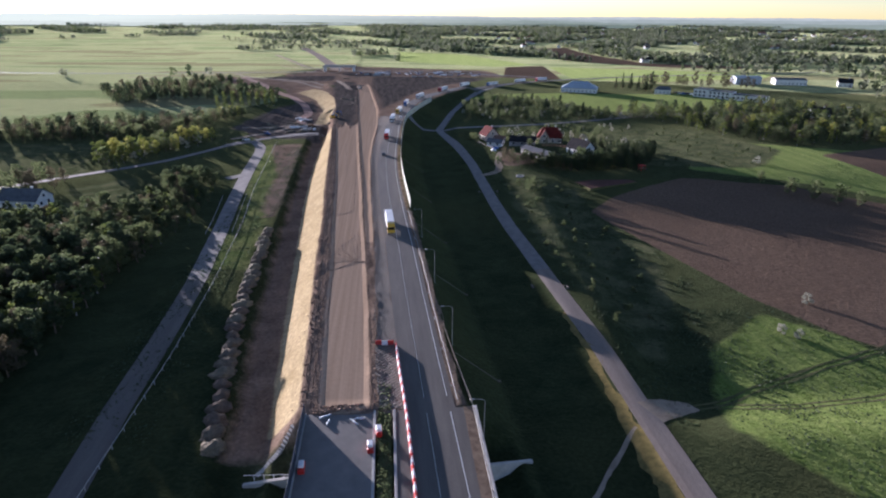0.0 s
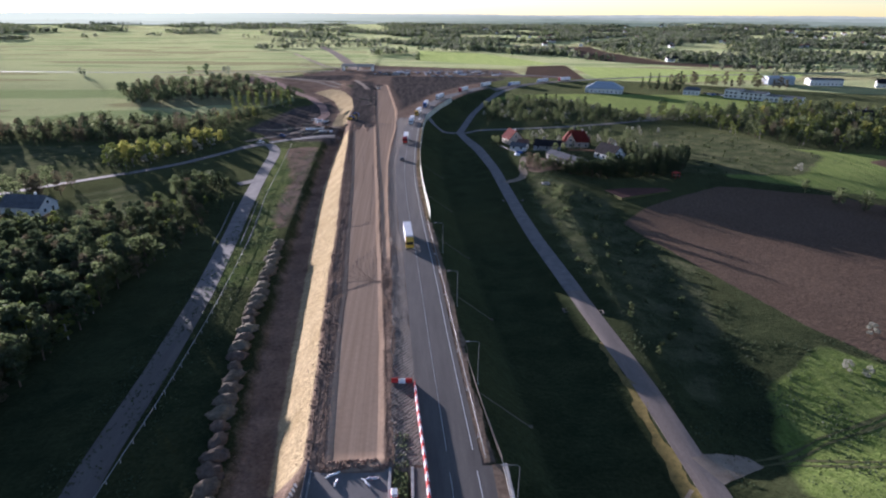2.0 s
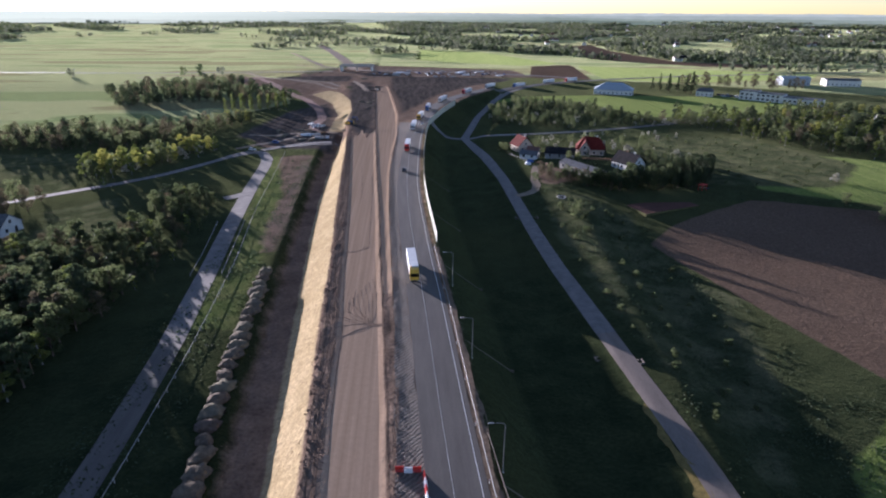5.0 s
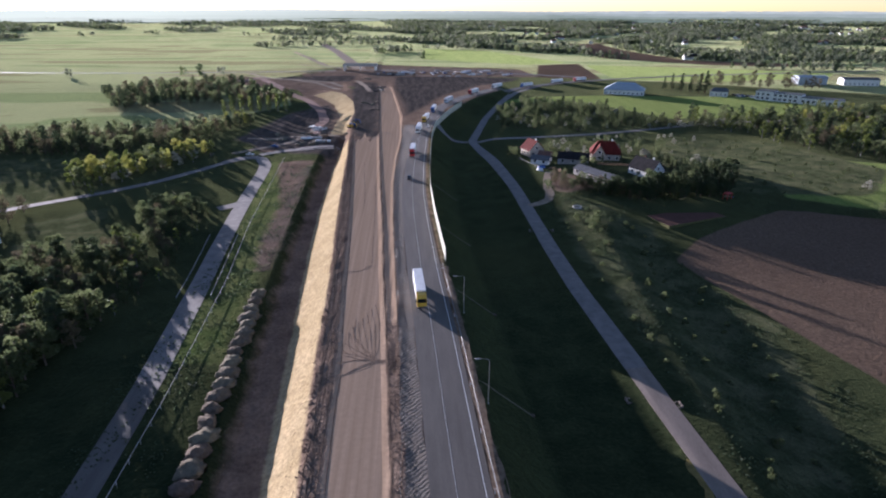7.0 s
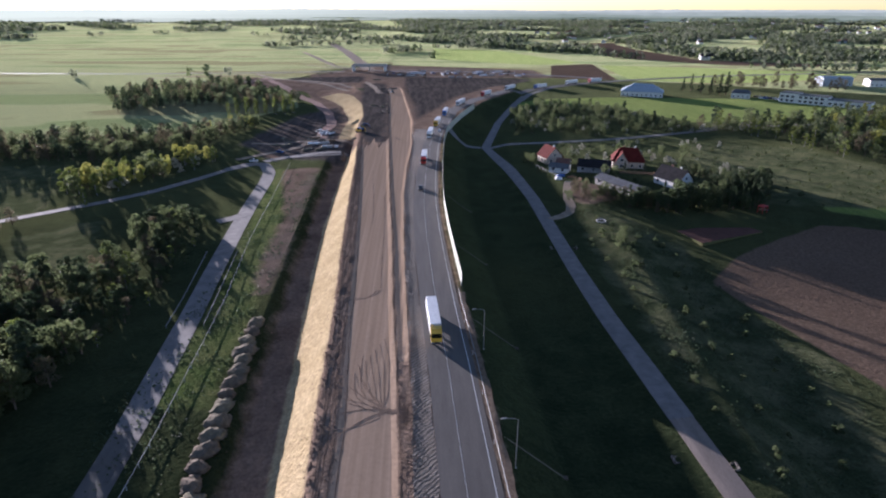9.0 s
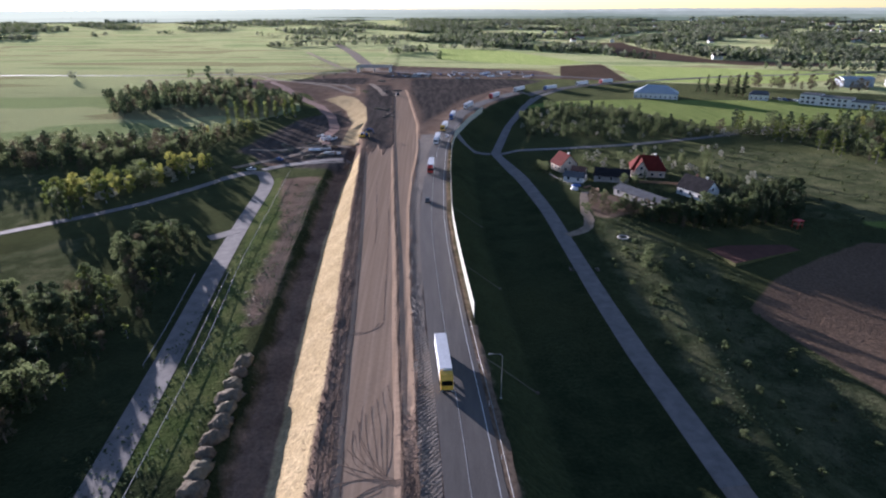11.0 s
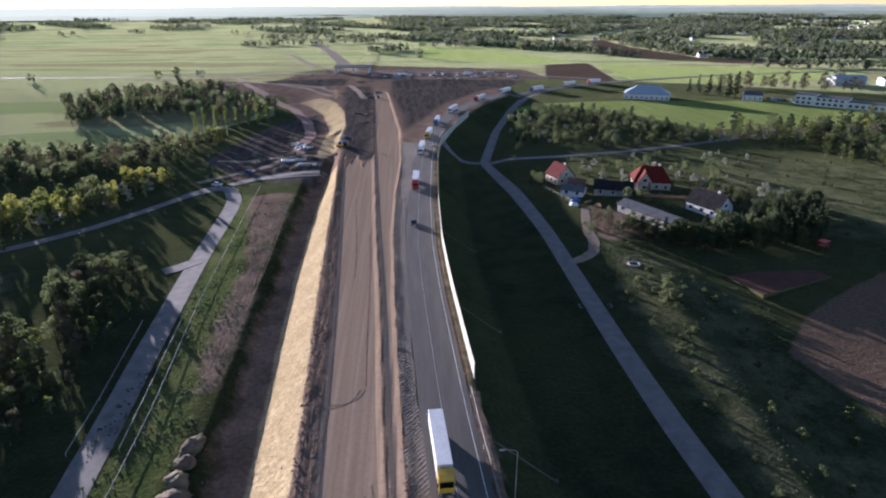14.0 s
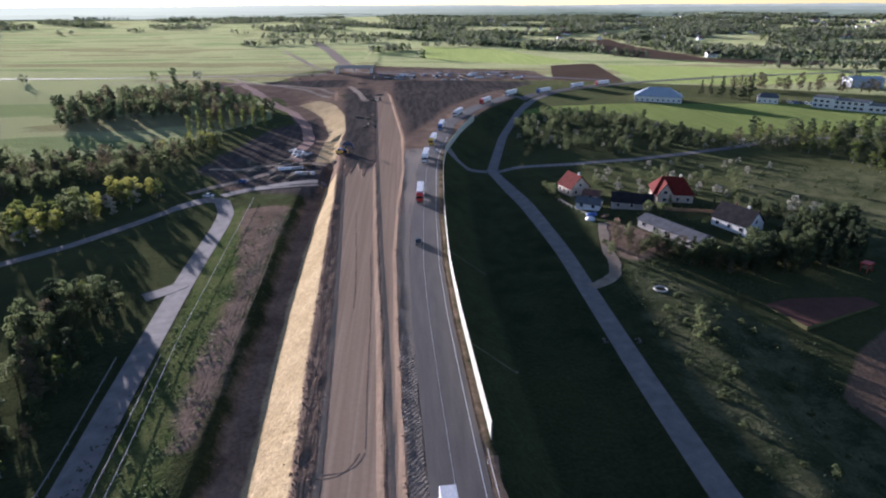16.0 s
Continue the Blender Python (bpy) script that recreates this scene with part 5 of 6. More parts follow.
# ---- houses ----
def opening(parent, x, y, z, w, h, axis, out, name="window"):
    """A window or door with frame, pane and sill, on a wall that faces along axis."""
    d = 0.06 * out
    if axis == "y":
        fr = boxed(name, (x - w / 2 - 0.08, x + w / 2 + 0.08, min(y, y + d), max(y, y + d), z - 0.08, z + h + 0.08), M["white_paint"] if name == "window" else M["timber"], parent)
        boxed("pane", (x - w / 2, x + w / 2, min(y + d, y + 1.4 * d), max(y + d, y + 1.4 * d), z, z + h), M["glass"], fr)
    else:
        fr = boxed(name, (min(x, x + d), max(x, x + d), y - w / 2 - 0.08, y + w / 2 + 0.08, z - 0.08, z + h + 0.08), M["white_paint"] if name == "window" else M["timber"], parent)
        boxed("pane", (min(x + d, x + 1.4 * d), max(x + d, x + 1.4 * d), y - w / 2, y + w / 2, z, z + h), M["glass"], fr)


def house(x, y, turn, w, l, eave, ridge, wall_mat, roof_mat, label, hip=0.0, windows=3, chimneys=1, name="house", over=0.5, zoff=0.0, gable=False):
    """Walls, gabled or hipped roof with overhang, openings and chimneys; the ridge runs along its own y."""
    ob = new(name)
    bm = bmesh.new()
    if hip:
        box(bm, -w / 2, w / 2, -l / 2, l / 2, -1.5, eave)
    else:
        prism(bm, [(-w / 2, -1.5), (w / 2, -1.5), (w / 2, eave), (0, ridge - 0.12), (-w / 2, eave)], -l / 2, l / 2)
    part("wall", bm, wall_mat, ob)
    bm = bmesh.new()
    slope = (ridge - eave) / (w / 2)
    e = eave - over * slope
    ends = [(-l / 2 - over, 1), (l / 2 + over, -1)]
    th = 0.2
    v = {}
    for k, (yy, s) in enumerate(ends):
        v[k] = [bm.verts.new(p) for p in ((-w / 2 - over, yy, e), (0, yy + s * hip, ridge), (w / 2 + over, yy, e))]
    a, b = v[0], v[1]
    bm.faces.new((a[0], a[1], b[1], b[0]))
    bm.faces.new((a[1], a[2], b[2], b[1]))
    if hip:
        bm.faces.new((a[0], a[2], a[1]))
        bm.faces.new((b[0], b[1], b[2]))
    bmesh.ops.recalc_face_normals(bm, faces=bm.faces)
    bmesh.ops.solidify(bm, geom=list(bm.faces), thickness=-th)
    roof = part("roof", bm, roof_mat, ob)
    for k in range(chimneys):
        yy = -l * 0.2 + k * l * 0.35
        boxed("chimney", (0.5, 1.2, yy - 0.4, yy + 0.4, ridge - 1.0, ridge + 0.9), M["white_wall"] if k % 2 == 0 else M["brown_tile"], roof, 0.03)
    if gable:
        bm = bmesh.new()
        yc, top = l * 0.22, ridge - 0.9
        prism(bm, [(yc - 2.9, -1.4), (yc + 2.9, -1.4), (yc + 2.9, eave), (yc, top), (yc - 2.9, eave)], 0, w / 2 + 1.6)
        bm.transform(Matrix.Rotation(radians(90), 4, "Z"))
        bmesh.ops.recalc_face_normals(bm, faces=bm.faces)
        part("front_gable", bm, wall_mat, ob)
        bm = bmesh.new()
        k = (top - eave) / 2.9
        prism(bm, [(yc - 3.5, eave - 0.6 * k + 0.05), (yc, top + 0.05), (yc + 3.5, eave - 0.6 * k + 0.05), (yc + 3.5, eave - 0.6 * k + 0.25), (yc, top + 0.27), (yc - 3.5, eave - 0.6 * k + 0.25)], 0.2, w / 2 + 2.1)
        bm.transform(Matrix.Rotation(radians(90), 4, "Z"))
        bmesh.ops.recalc_face_normals(bm, faces=bm.faces)
        part("gable_roof", bm, roof_mat, ob)
        for zz in (1.0, eave + 0.2):
            opening(ob, -w / 2 - 1.6, yc, zz, 1.5, 1.3, "x", -1)
    for s in (-1, 1):
        for k in range(windows):
            yy = -l / 2 + l * (k + 0.5) / windows
            opening(ob, s * w / 2, yy, 1.0, 1.2, 1.3, "x", s)
        opening(ob, -w * 0.22, s * l / 2, 1.0, 1.2, 1.3, "y", s)
        opening(ob, w * 0.2, s * l / 2, 0.1, 1.0, 2.05, "y", s, "door" if s < 0 else "window")
        if not hip and ridge - eave > 2.2:
            opening(ob, 0, s * l / 2, eave + 0.4, 1.1, 1.2, "y", s)
    ob.matrix_basis = pose(x, y, float(gz(x, y)) + zoff, 0, 0, turn)
    return tagged(ob, label, "house" if name == "house" else "building")


house(67, 371, 18, 9, 9.5, 3.6, 8.2, M["cream_wall"], M["red_tile"], "cream house with a steep red tiled gable roof")
house(103, 357, 75, 12, 15, 3.8, 9.0, M["cream_wall"], M["red_tile"], "large cream house with a red hipped roof and front gable", 4.0, 4, 2, gable=True)
house(111.5, 321.5, 27, 9, 13.5, 3.4, 7.8, M["white_wall"], M["dark_tile"], "white house with a dark gable roof and chimneys", 0.0, 3, 2)
house(84, 349, 70, 10, 15, 2.8, 5.2, M["grey_wall"], M["dark_tile"], "low farm building with a dark roof", 0.0, 3, 0, "farm_building")
house(67.5, 350, 60, 6.5, 9, 2.6, 4.0, M["white_wall"], M["grey_roof"], "small white outbuilding with a sheet roof", 0.0, 2, 0, "farm_building")
house(87, 317, 26, 7.5, 25, 2.8, 4.2, M["grey_wall"], M["grey_roof"], "long low shed with a grey sheet roof", 0.0, 5, 0, "shed")
house(72, 361, 60, 5, 6, 2.4, 3.8, M["grey_wall"], M["brown_tile"], "small grey outbuilding with a brown roof", 0.0, 1, 0, "farm_building")
house(-149, 248, 80, 10, 17, 3.5, 7.0, M["white_wall"], M["grey_roof"], "white house with a grey roof among the trees", 0.0, 3, 1)
house(350, 449, 70, 9, 14, 4.0, 7.5, M["white_wall"], M["dark_tile"], "white house at the edge of the wood", 0.0, 3, 1)
house(203, 614, 68, 20, 36, 4.5, 10.5, M["white_wall"], M["blue_roof"], "white hall with a pale blue hipped roof", 11.0, 9, 0, "hall")
house(286, 597, 60, 11, 15, 4.5, 7.0, M["white_wall"], M["grey_roof"], "small white building by the car park", 3.0, 4, 0, "office")
house(418, 668, 88, 14, 30, 7.5, 9.0, M["blue_roof"], M["blue_roof"], "pale blue warehouse with a low roof", 0.0, 6, 0, "warehouse")
house(466, 660, 78, 14, 34, 6.0, 7.5, M["white_wall"], M["grey_roof"], "white commercial building with a grey roof", 0.0, 8, 0, "warehouse")
house(520, 640, 60, 10, 14, 5, 9, M["white_wall"], M["dark_tile"], "white house on the far road", 0.0, 3, 1)
house(431, 978, 80, 12, 18, 5, 8, M["white_wall"], M["dark_tile"], "white farmhouse in the fields", 0.0, 3, 1)


def long_building():
    """Three stepped white blocks in a row, with window bands."""
    ob = new("school_building")
    y = 0.0
    for ln, hh in ((14, 7.5), (22, 6.5), (30, 4.8)):
        block = boxed("block", (-7, 7, y, y + ln, -2, hh), M["white_wall"], ob)
        boxed("flat_roof", (-7.2, 7.2, y + 0.02, y + ln - 0.02, hh, hh + 0.35), M["grey_roof"], block)
        for k in range(int(ln // 4)):
            for zz in ((1.0, 4.2) if hh > 6 else (1.4,)):
                for s in (-1, 1):
                    opening(ob, s * 7, y + 2.2 + 4 * k, zz, 2.2, 1.6, "x", s)
        y += ln + 0.01
    x0, y0 = 312, 578
    ob.matrix_basis = pose(x0, y0, float(gz(x0, y0)), 0, 0, -137)
    return tagged(ob, "long white flat-roofed building in stepped blocks", "building")


long_building()


def far_house():
    ob = new("house")
    bm = bmesh.new()
    prism(bm, [(-4.5, -1), (4.5, -1), (4.5, 4), (0, 7.5), (-4.5, 4)], -6, 6)
    part("wall", bm, M["white_wall"], ob)
    bm = bmesh.new()
    prism(bm, [(-5, 3.7), (0, 7.6), (5, 3.7), (5, 3.95), (0, 7.9), (-5, 3.95)], -6.4, 6.4)
    part("roof", bm, M["brown_tile"], ob)
    return tagged(ob, "small white house of the distant town", "house", "houses of the distant town")


proto = far_house()
r = np.random.RandomState(5)
for k in range(230):
    x, y = r.uniform(300, 1700), r.uniform(1350, 2700)
    m = pose(x, y, float(gz(x, y)), 0, 0, r.uniform(0, 180))
    if k:
        copy_thing(proto, m).scale = (0.9, 0.9, 0.9)
    else:
        proto.matrix_basis = m


# ---- yard and field things ----
court = new("ball_court")
bm = bmesh.new()
corners = [(93, 271), (119, 280), (124, 269), (97, 259)]
court_z = max(float(gz(x, y)) for x, y in corners) - 0.45
top = [bm.verts.new((x, y, court_z)) for x, y in corners]
bot = [bm.verts.new((x, y, court_z - 3.5)) for x, y in corners]
bm.faces.new(top[::-1])
for i in range(4):
    bm.faces.new((top[i], top[(i + 1) % 4], bot[(i + 1) % 4], bot[i])).material_index = 1
bmesh.ops.recalc_face_normals(bm, faces=bm.faces)
part("playing_surface", bm, [M["clay"], M["turf_track"]], court)
tagged(court, "red clay ball court on a low terrace", "court")

play = new("play_frame")
for sx in (-1.5, 1.5):
    for sy in (-1, 1):
        boxed("post", (sx - 0.08, sx + 0.08, sy - 0.08, sy + 0.08, 0, 2.6), M["red_paint"], play)
boxed("platform", (-1.6, 1.6, -1.1, 1.1, 1.2, 1.35), M["timber"], play)
boxed("roof", (-1.8, 1.8, -1.3, 1.3, 2.6, 2.75), M["red_paint"], play)
bm = bmesh.new()
prism(bm, [(1.6, 1.2), (4.2, 0.1), (4.2, 0.25), (1.6, 1.4)], -0.4, 0.4)
part("slide", bm, M["blue_paint"], play)
play.matrix_basis = pose(134, 288, float(gz(134, 288)), 0, 0, 30)
tagged(play, "red wooden play frame with a blue slide", "play frame")

bm = bmesh.new()
n = 28
ring = [[(67.5 + (1.7 + 0.28 * math.cos(b)) * math.cos(a), 280 + (1.7 + 0.28 * math.cos(b)) * math.sin(a), 0.2 + 0.28 * math.sin(b)) for b in np.arange(6) * math.pi / 3] for a in np.arange(n) * 2 * math.pi / n]
zb = float(gz(67.5, 280))
vs = [[bm.verts.new((p[0], p[1], p[2] + zb)) for p in rr] for rr in ring]
for i in range(n):
    for k in range(6):
        bm.faces.new((vs[i][k], vs[(i + 1) % n][k], vs[(i + 1) % n][(k + 1) % 6], vs[i][(k + 1) % 6]))
tagged(part("concrete_ring", bm, M["concrete"]), "pale concrete well ring lying in the grass", "ring")


def heap(radius, high, mat, seed):
    """A lumpy heap."""
    r = np.random.RandomState(seed)
    bm = bmesh.new()
    bmesh.ops.create_icosphere(bm, subdivisions=4, radius=1.0)
    for v in bm.verts:
        k = 1 + 0.3 * noise.noise(v.co * 1.5 + Vector((seed, 0, 0))) + 0.2 * noise.noise(v.co * 4.0) + 0.12 * noise.noise(v.co * 9)
        v.co = Vector((v.co.x * radius * k, v.co.y * radius * 0.85 * k, max(v.co.z, 0.0) ** 1.4 * high * k - 0.1))
    return part("soil_mound", bm, mat, None, "", True)


heaps = [tagged(heap(2.5, 1.5, M["soil"], s), "dark heap of tipped topsoil", "heap", "row of soil heaps") for s in (3, 4, 5)]
row = resample([(-30, 90), (-31.4, 98), (-33.0, 106), (-33.9, 114), (-34.9, 121), (-37.0, 140), (-38.2, 156), (-39.6, 188), (-41, 205)], 4.1)
for k, (x, y) in enumerate(row):
    x -= 1.6
    m = pose(x + 0.3 * math.sin(k * 5), y, float(gz(x, y)) + 0.1, 0, 0, 67 * k)
    if k < 3:
        heaps[k].matrix_basis = m
    else:
        mound = copy_thing(heaps[k % 3], m)
        mound.scale = (1 + 0.25 * math.sin(k * 2.3), 1 + 0.25 * math.sin(k * 1.1), 0.85 + 0.3 * math.sin(k * 3.1) ** 2)


rw = np.random.RandomState(23)
for k in range(44):
    if k < 16:
        x, y = rw.uniform(-84, -54), rw.uniform(398, 440)
    elif k < 28:
        x, y = rw.uniform(-38, -19), rw.uniform(410, 640)
    else:
        x, y = rw.uniform(-120, 130), rw.uniform(700, 830)
    mound = copy_thing(heaps[k % 3], pose(x, y, float(gz(x, y)), 0, 0, 50 * k))
    mound.scale = (rw.uniform(0.5, 2.2), rw.uniform(0.5, 1.2), rw.uniform(0.3, 0.9))
    mound["label"], mound["group"] = "low heap of spoil on the works", "spoil heaps of the works"
for pts, wd in (([(-189, 785), (-159, 740), (-125, 716), (-94, 686), (-65, 636)], 5.0), ([(-300, 740), (-240, 765), (-189, 785), (-120, 800), (-60, 800)], 4.0), ([(-150, 900), (-100, 850), (-60, 830), (20, 836), (140, 812)], 5.0), ([(-20, 760), (40, 752), (100, 770), (150, 752)], 4.0), ([(-98, 383), (-84, 396), (-70, 411), (-63, 445)], 4.0), ([(-55, 705), (-45, 660), (-34, 600)], 5.0), ([(-62, 832), (-85, 950), (-125, 1150), (-185, 1400)], 16.0), ([(-200, 1150), (-150, 1000), (-110, 880), (-64, 830)], 7.0)):
    tagged(ribbon("track", pts, wd, M["dirt_path"], 0.1, 3, 2.0, 0.5), "pale earth haul track", "track", kind="structure")


def concrete_pipe():
    bm = bmesh.new()
    tube(bm, [(0, -3, 0.5), (0, 3, 0.5)], [0.5, 0.5], 12, False)
    bmesh.ops.solidify(bm, geom=list(bm.faces), thickness=0.08)
    return tagged(part("drain_pipe", bm, M["white_paint"]), "white drain pipe lying on bare earth", "pipe", "scattered drain pipes")


pipe = concrete_pipe()
for k in range(11):
    x, y = -66 + 1.7 * (k % 7) + 2 * (k // 7), 458 - 2.1 * (k % 7) - 9 * (k // 7)
    m = pose(x, y, float(gz(x, y)), 0, 0, -25 + 33 * (k % 3))
    if k:
        copy_thing(pipe, m)
    else:
        pipe.matrix_basis = m


def overpass():
    ob = new("overpass")
    boxed("deck", (-21, 21, -6, 6, 5.2, 6.6), M["concrete"], ob, 0.05)
    for y in (-6, 5.7):
        boxed("parapet", (-21, 21, y, y + 0.3, 6.6, 7.6), M["concrete"], ob)
    for x in (-20, 18):
        boxed("abutment", (x, x + 2, -5.8, 5.8, -1, 5.2), M["white_wall"], ob)
    for x in (-3.5, 0, 3.5):
        bm = bmesh.new()
        tube(bm, [(0, x, -1), (0, x, 5.2)], [0.5, 0.5], 10)
        part("pier", bm, M["concrete"], ob)
    ob.matrix_basis = pose(-60, 818, float(gz(-60, 818)), 0, 0, -4)
    return tagged(ob, "new concrete overpass across the works", "bridge")


overpass()


def excavator(x, y, turn, mat):
    ob = new("excavator")
    for s in (-1.1, 1.1):
        boxed("track", (s - 0.3, s + 0.3, -1.9, 1.9, 0, 0.8), M["rubber"], ob, 0.2)
    body = boxed("body", (-1.3, 1.3, -1.4, 2.0, 0.9, 2.0), mat, ob, 0.12)
    cab = boxed("cab", (-1.2, -0.2, -1.5, 0.1, 2.0, 3.0), M["glass"], body, 0.08)
    bm = bmesh.new()
    tube(bm, [(0.4, -1.2, 1.7), (0.4, -3.2, 4.2), (0.4, -6.0, 3.4)], [0.28, 0.26, 0.18], 4)
    arm = part("boom", bm, mat, ob)
    bm = bmesh.new()
    tube(bm, [(0.4, -6.0, 3.4), (0.4, -6.6, 1.2)], [0.2, 0.14], 4)
    part("stick", bm, mat, ob)
    boxed("bucket", (-0.2, 1.0, -7.2, -6.2, 0.3, 1.2), M["dark_paint"], ob, 0.1)
    ob.matrix_basis = pose(x, y, float(gz(x, y)), 0, 0, turn)
    return tagged(ob, "tracked excavator standing on bare earth", "excavator", "site machines")


excavator(-37, 428, 40, M["yellow_paint"])
excavator(-24, 600, 200, M["dark_paint"])
excavator(-36, 432, 130, M["blue_paint"])
for k, (x, y, mat, lab) in enumerate([(66, 341, "blue_paint", "heap under a blue tarpaulin"), (70, 338, "timber", "pile of cut timber"), (73, 333, "timber", "pile of cut timber"), (64, 336, "tarp", "heap under a white tarpaulin")]):
    bm = bmesh.new()
    if mat == "timber":
        for q in range(9):
            tube(bm, [(-2, 0.34 * (q % 4) - 0.5, 0.17 + 0.3 * (q // 4)), (2, 0.34 * (q % 4) - 0.45, 0.17 + 0.3 * (q // 4))], [0.17, 0.15], 7)
        ob = part("timber_pile", bm, M[mat])
    else:
        bmesh.ops.create_icosphere(bm, subdivisions=3, radius=1.0)
        for v in bm.verts:
            kk = 1 + 0.25 * noise.noise(v.co * 1.8 + Vector((k, 0, 0)))
            v.co = Vector((v.co.x * 2.2 * kk, v.co.y * 1.5 * kk, max(v.co.z * 1.1 * kk, -0.2)))
        ob = part("covered_heap", bm, M[mat], None, "", True)
    ob.matrix_basis = pose(x, y, float(gz(x, y)), 0, 0, 40 * k)
    tagged(ob, lab + " in the farmyard", "heap")


# ---- ruts, chutes and kerb stones ----
M["rut"] = surface("pressed_sand", (0.2, 0.142, 0.1), (0.3, 0.215, 0.155), 0.6, 5, 1.0, 0.02, 0.5, 0.08)
M["deep_rut"] = surface("deep_rut", (0.11, 0.078, 0.056), (0.19, 0.135, 0.098), 0.7, 5, 1.0, 0.02, 0.6, 0.1)
r = np.random.RandomState(8)


def rut(pts, wide=0.28, mat="rut"):
    tagged(ribbon("tyre_rut", pts, wide, M[mat], 0.03, 2, 0.9, 0.06, None, 0.05), "dark tyre rut pressed into the sand", "rut", kind="structure")


for k in range(14):
    turn = 155 + 2.1 * k + r.uniform(-1.5, 1.5)
    end = -17.0 + 0.28 * k + r.uniform(-0.8, 0.8)
    sag = r.uniform(-1.6, 1.6)
    start = -4.6 - (k % 3) * r.uniform(0, 2.2)
    rut([(start, 163 + r.uniform(-0.8, 1.6)), (-7.4 + r.uniform(-0.6, 0.6), 163.4 + r.uniform(-1.4, 1.4)), (-10 + r.uniform(-0.8, 0.8), 163 + 0.25 * (turn - 163) + sag), (-13, 163 + 0.6 * (turn - 163) + sag), (end, turn)], r.uniform(0.07, 0.15))
for k in range(7):
    y0 = 168 + 2.2 * k
    rut([(-14.5 + 0.9 * k, y0 + 8), (-13.6 + 1.0 * k, y0), (-11.5 + 0.7 * k, 166 + 0.3 * k), (-8, 164 + r.uniform(-1, 1))], 0.12)
for k in range(5):
    rut([(-4.9 + 0.3 * k, 157.5 + 0.4 * k), (-4.0 + 0.25 * k, 161), (-4.2 + 0.3 * k, 165.5 - 0.5 * k)], 0.16, "deep_rut")
for off, y0, y1, wd in ((-0.7, 93, 392, 0.2), (-1.5, 93, 380, 0.24), (-2.2, 96, 392, 0.3), (-2.9, 93, 300, 0.18), (0.9, 120, 250, 0.14)):
    rut([(float(sand_l(y)) + off + 0.22 * math.sin(y * 0.11 + off * 3) + r.uniform(-0.12, 0.12), y) for y in np.arange(y0, y1, 5)], wd, "deep_rut")
rut([(float(mid_line(y)) - 0.1 + r.uniform(-0.1, 0.1), y) for y in np.arange(93, 400, 5)], 0.4, "deep_rut")
rut([(float(sand_r(y)) + 0.1 + r.uniform(-0.15, 0.15), y) for y in np.arange(94, 420, 5)], 0.3, "deep_rut")
for k in range(2):
    off = 3.0 + 4.2 * k
    rut([(float(mid_line(y)) - off + 0.5 * math.sin(y * 0.05), y) for y in np.arange(215 + 50 * k, 300 + 40 * k, 6)], 0.16)
for a in (0.0, 0.9):
    rut([(-11.5 - a, 214), (-12.4 - a, 211), (-14.5 - a, 209.6 - a), (-18 - a, 209.5 - a)], 0.2)
for k in range(6):
    off = 1.2 + 0.75 * k
    rut([(float(ditch_l(y)) - off - 3.2 + 0.5 * math.sin(y * 0.07 + k), y + r.uniform(-2, 2)) for y in np.arange(232, 360 - 4 * k, 7)], 0.25)


def chute(y, reach, drift):
    ob = new("drain_chute")
    x0 = float(road_r(y)) + 2.4
    ribbon("channel", [(x0, y), (x0 + reach * 0.5, y - drift * 0.5), (x0 + reach, y - drift)], 0.4, M["soil"], 0.05, 2, 1.0, 0.0, None, 0.2, ob)
    x, yy = x0 + reach, y - drift
    z = float(gz(x, yy))
    boxed("outlet", (x - 0.3, x + 0.5, yy - 0.4, yy + 0.4, z - 0.2, z + 0.2), M["soil"], ob, 0.05)
    return tagged(ob, "weathered concrete drain chute down the bank", "drain chute", "drain chutes")


for y in (112, 156, 198, 248, 300):
    chute(y, 10.5, 3.0)
for k, (x, y) in enumerate([(43.2, 255), (51.6, 254), (44.5, 156), (54.5, 153)]):
    z = float(gz(x, y))
    bm = bmesh.new()
    box(bm, -0.9, 0.9, -0.18, 0.18, -0.8, 0.5, 0.03)
    box(bm, -0.9, -0.65, 0.19, 0.9, -0.8, 0.3, 0.03)
    box(bm, 0.65, 0.9, 0.19, 0.9, -0.8, 0.3, 0.03)
    ob = part("culvert_head", bm, M["milled"])
    ob.matrix_basis = pose(x, y, z, 0, 0, 90 if k % 2 else -90)
    tagged(ob, "pale concrete culvert head beside the service road", "culvert", "culvert heads")


def marker_post():
    ob = new("marker_post")
    boxed("post", (-0.06, 0.06, -0.03, 0.03, -0.2, 1.0), M["white_paint"], ob, 0.01)
    boxed("reflector", (-0.05, 0.05, -0.045, -0.031, 0.72, 0.88), M["red_paint"], ob)
    return tagged(ob, "white roadside marker post with a reflector", "marker post", "marker posts")


mp = marker_post()
for k, y in enumerate(range(98, 216, 14)):
    x = float(road_r(y)) + 0.25
    m = pose(x, y, float(gz(x, y)) + 0.1)
    if k:
        copy_thing(mp, m)
    else:
        mp.matrix_basis = m


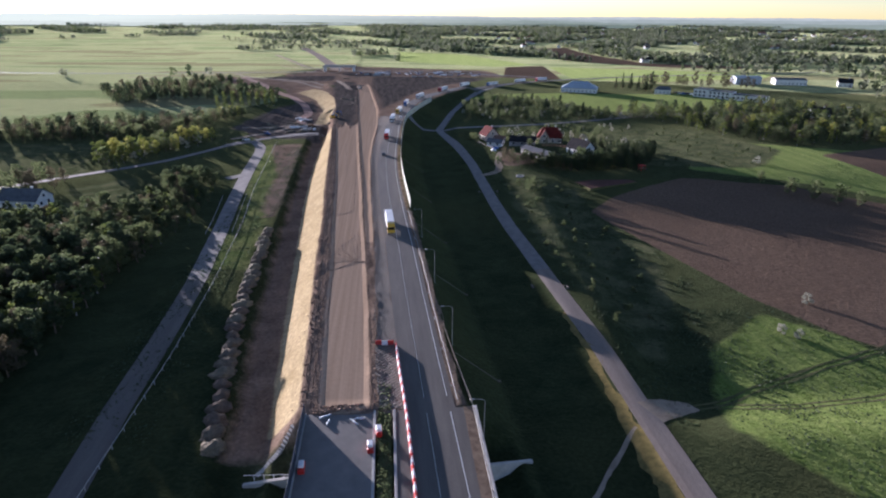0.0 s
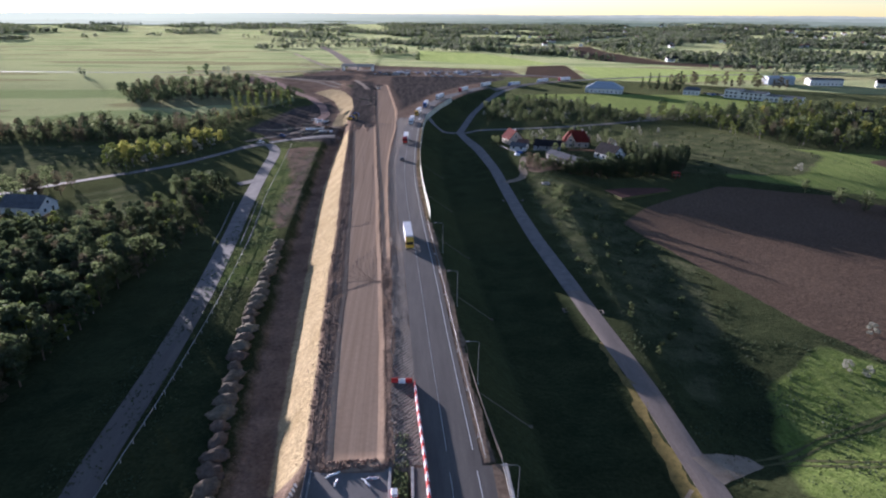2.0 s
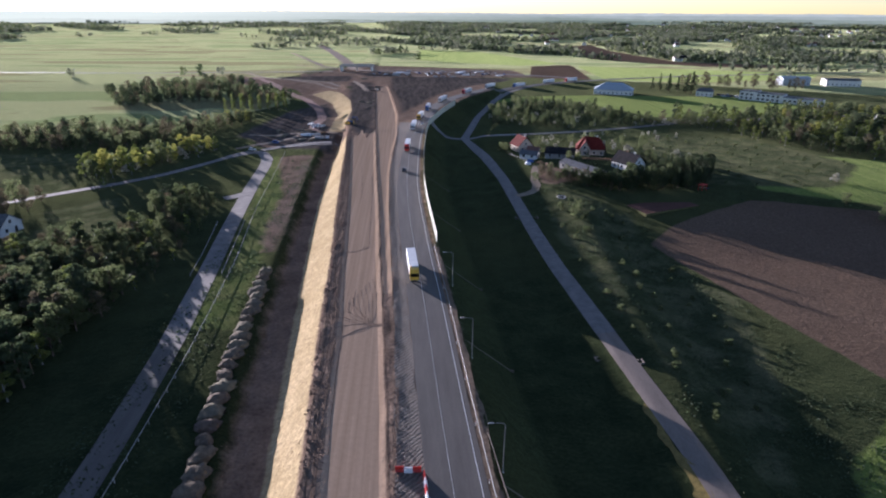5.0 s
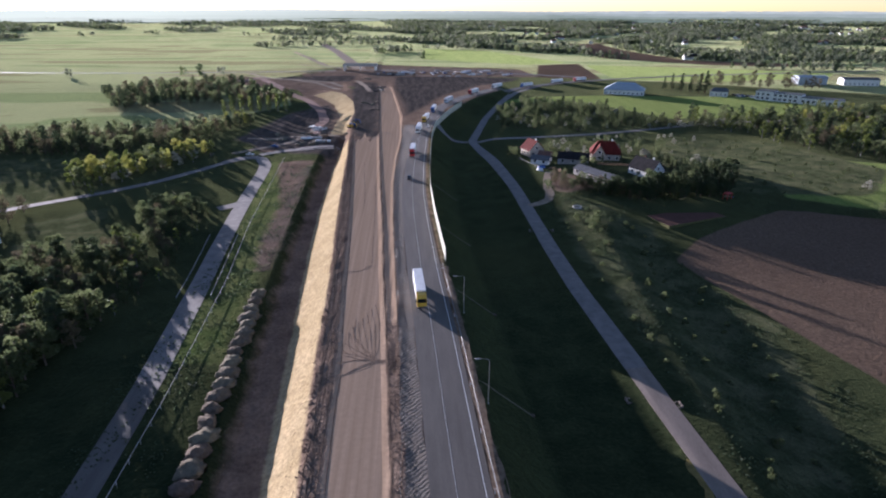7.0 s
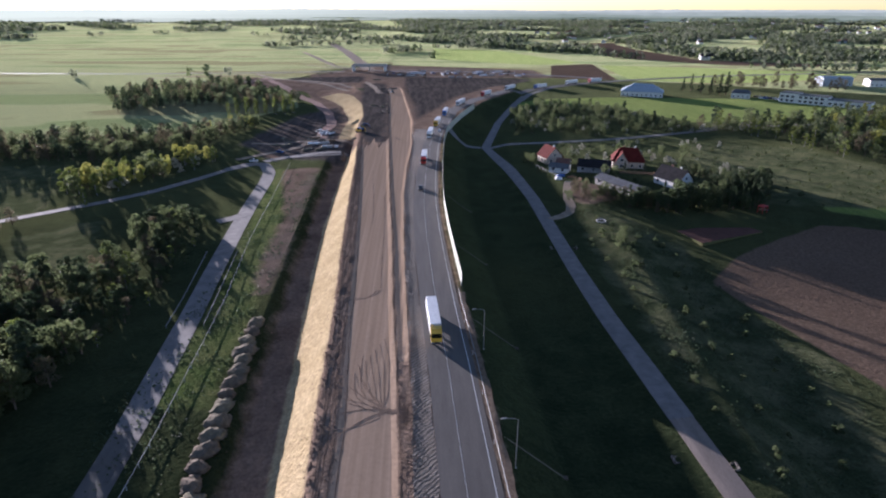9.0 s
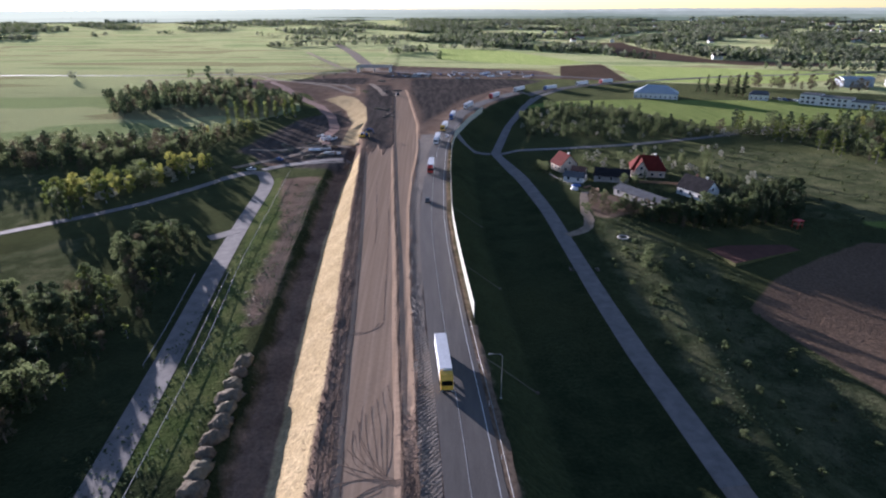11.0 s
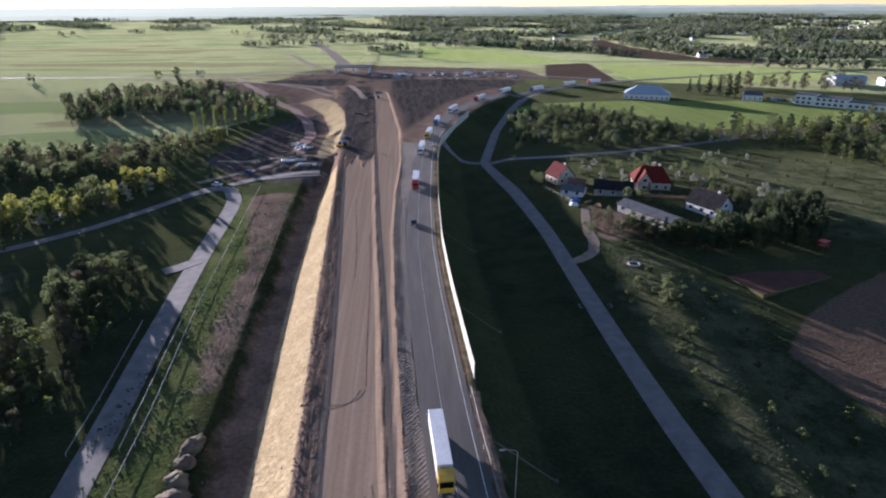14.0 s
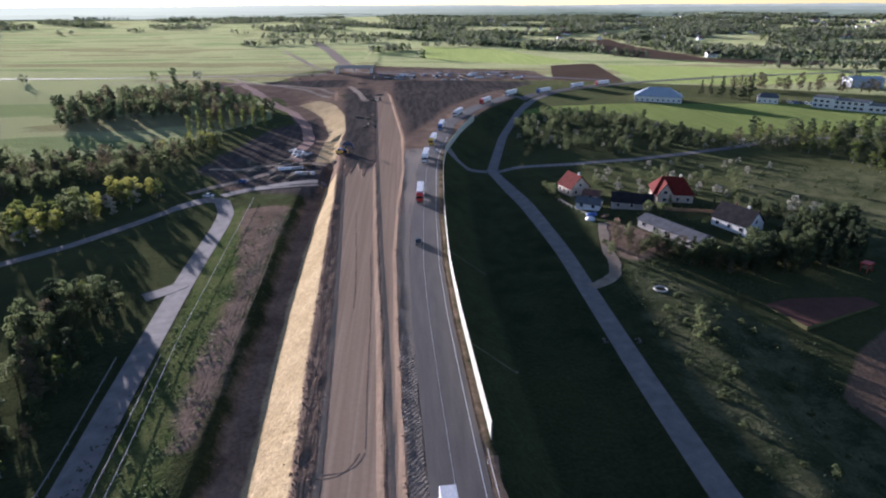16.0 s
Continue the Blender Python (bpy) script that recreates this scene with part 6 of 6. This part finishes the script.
# ---- stacks on the far works and garden edges ----
def material_stack(length, mat, label):
    ob = new("material_stack")
    for k in range(3):
        boxed("beam", (-length / 2, length / 2, -1.2 + 0.82 * k, -0.45 + 0.82 * k, 0.12, 0.9 + 0.12 * k), mat, ob, 0.05)
    for x in (-length * 0.35, length * 0.35):
        boxed("bearer", (x - 0.1, x + 0.1, -1.3, 1.3, 0, 0.115), M["timber"], ob)
    return tagged(ob, label, "stack", "stacked building materials")


stacks = [material_stack(9, M["white_paint"], "long stack of white building material"), material_stack(6, M["concrete"], "stack of grey concrete slabs"), material_stack(4, M["timber"], "stack of sawn timber bearers")]
rs = np.random.RandomState(12)
for k in range(34):
    x, y = rs.uniform(-30, 130), rs.uniform(742, 812)
    if k > 26:
        x, y = rs.uniform(-66, -44), rs.uniform(405, 435)
    m = pose(x, y, float(gz(x, y)), 0, 0, rs.uniform(-25, 25))
    if k < 3:
        stacks[k].matrix_basis = m
    else:
        copy_thing(stacks[int(rs.randint(3))], m)
rail("garden_fence", "pale post fence along the lane", [(58, 413.4), (76, 415.4), (117, 424)], 1.1, 3.0, M["concrete"], 0.15)
rail("garden_fence", "dark board fence between the gardens", [(94, 341), (104, 338), (112, 336)], 1.4, 2.5, M["timber"], 1.2)
rail("garden_fence", "pale post fence along the farmyard", [(58, 360), (62, 345), (64, 340)], 1.1, 3.0, M["concrete"], 0.15)


# ---- clods and loose stones along the works ----
def clods(name, label, rows, mat, seed):
    """Many small broken lumps as one mass."""
    r = np.random.RandomState(seed)
    octa = np.array([(1, 0, 0), (-1, 0, 0), (0, 1, 0), (0, -1, 0), (0, 0, 1), (0, 0, -0.6)], float)
    tri = np.array([(0, 2, 4), (2, 1, 4), (1, 3, 4), (3, 0, 4), (2, 0, 5), (1, 2, 5), (3, 1, 5), (0, 3, 5)])
    xs, ys, ss = [], [], []
    for edge, off, spread, size, count, y0, y1 in rows:
        y = r.uniform(y0, y1, count)
        xs.append(edge(y) + off + r.normal(0, spread, count))
        ys.append(y)
        ss.append(size * r.uniform(0.4, 1.3, count) ** 1.5)
    x, y, s = np.concatenate(xs), np.concatenate(ys), np.concatenate(ss)
    shape = octa[None] * r.uniform(0.6, 1.4, (len(x), 6, 1)) * s[:, None, None] * np.array([1, 1.2, 0.75])
    v = shape + np.stack([x, y, gz(x, y) + s * 0.3], 1)[:, None]
    f = (tri[None] + 6 * np.arange(len(x))[:, None, None]).reshape(-1, 3)
    ob = mesh_from(name, v.reshape(-1, 3), [tuple(map(int, t)) for t in f], mat)
    return tagged(ob, label, "clods", kind="stuff")


M["clod"] = surface("broken_earth", (0.17, 0.11, 0.08), (0.3, 0.205, 0.15), 0.8, 4, 0.95, 0.1, 0.5, 0.05)
clods("clods", "broken clods of brown earth along the bank", [(bank_top, 0.3, 0.35, 0.19, 1100, 93, 400), (sand_l, -0.8, 0.5, 0.15, 700, 93, 400), (bank_top, -1.5, 1.0, 0.13, 300, 93, 380), (mid_line, 0.0, 0.3, 0.12, 500, 94, 400), (sand_r, 0.2, 0.35, 0.18, 900, 94, 420), (ditch_l, 1.0, 1.5, 0.18, 400, 94, 360)], M["clod"], 3)
clods("gravel", "loose grey stones on the milled shoulder", [(sand_r, 1.6, 0.7, 0.13, 2200, 94, 330)], M["milled"], 4)
clods("clods", "broken clods of earth at the end of the deck", [(line((88, -8), (94, -8)), 0.0, 2.8, 0.3, 160, 91.4, 93.5)], M["clod"], 5)
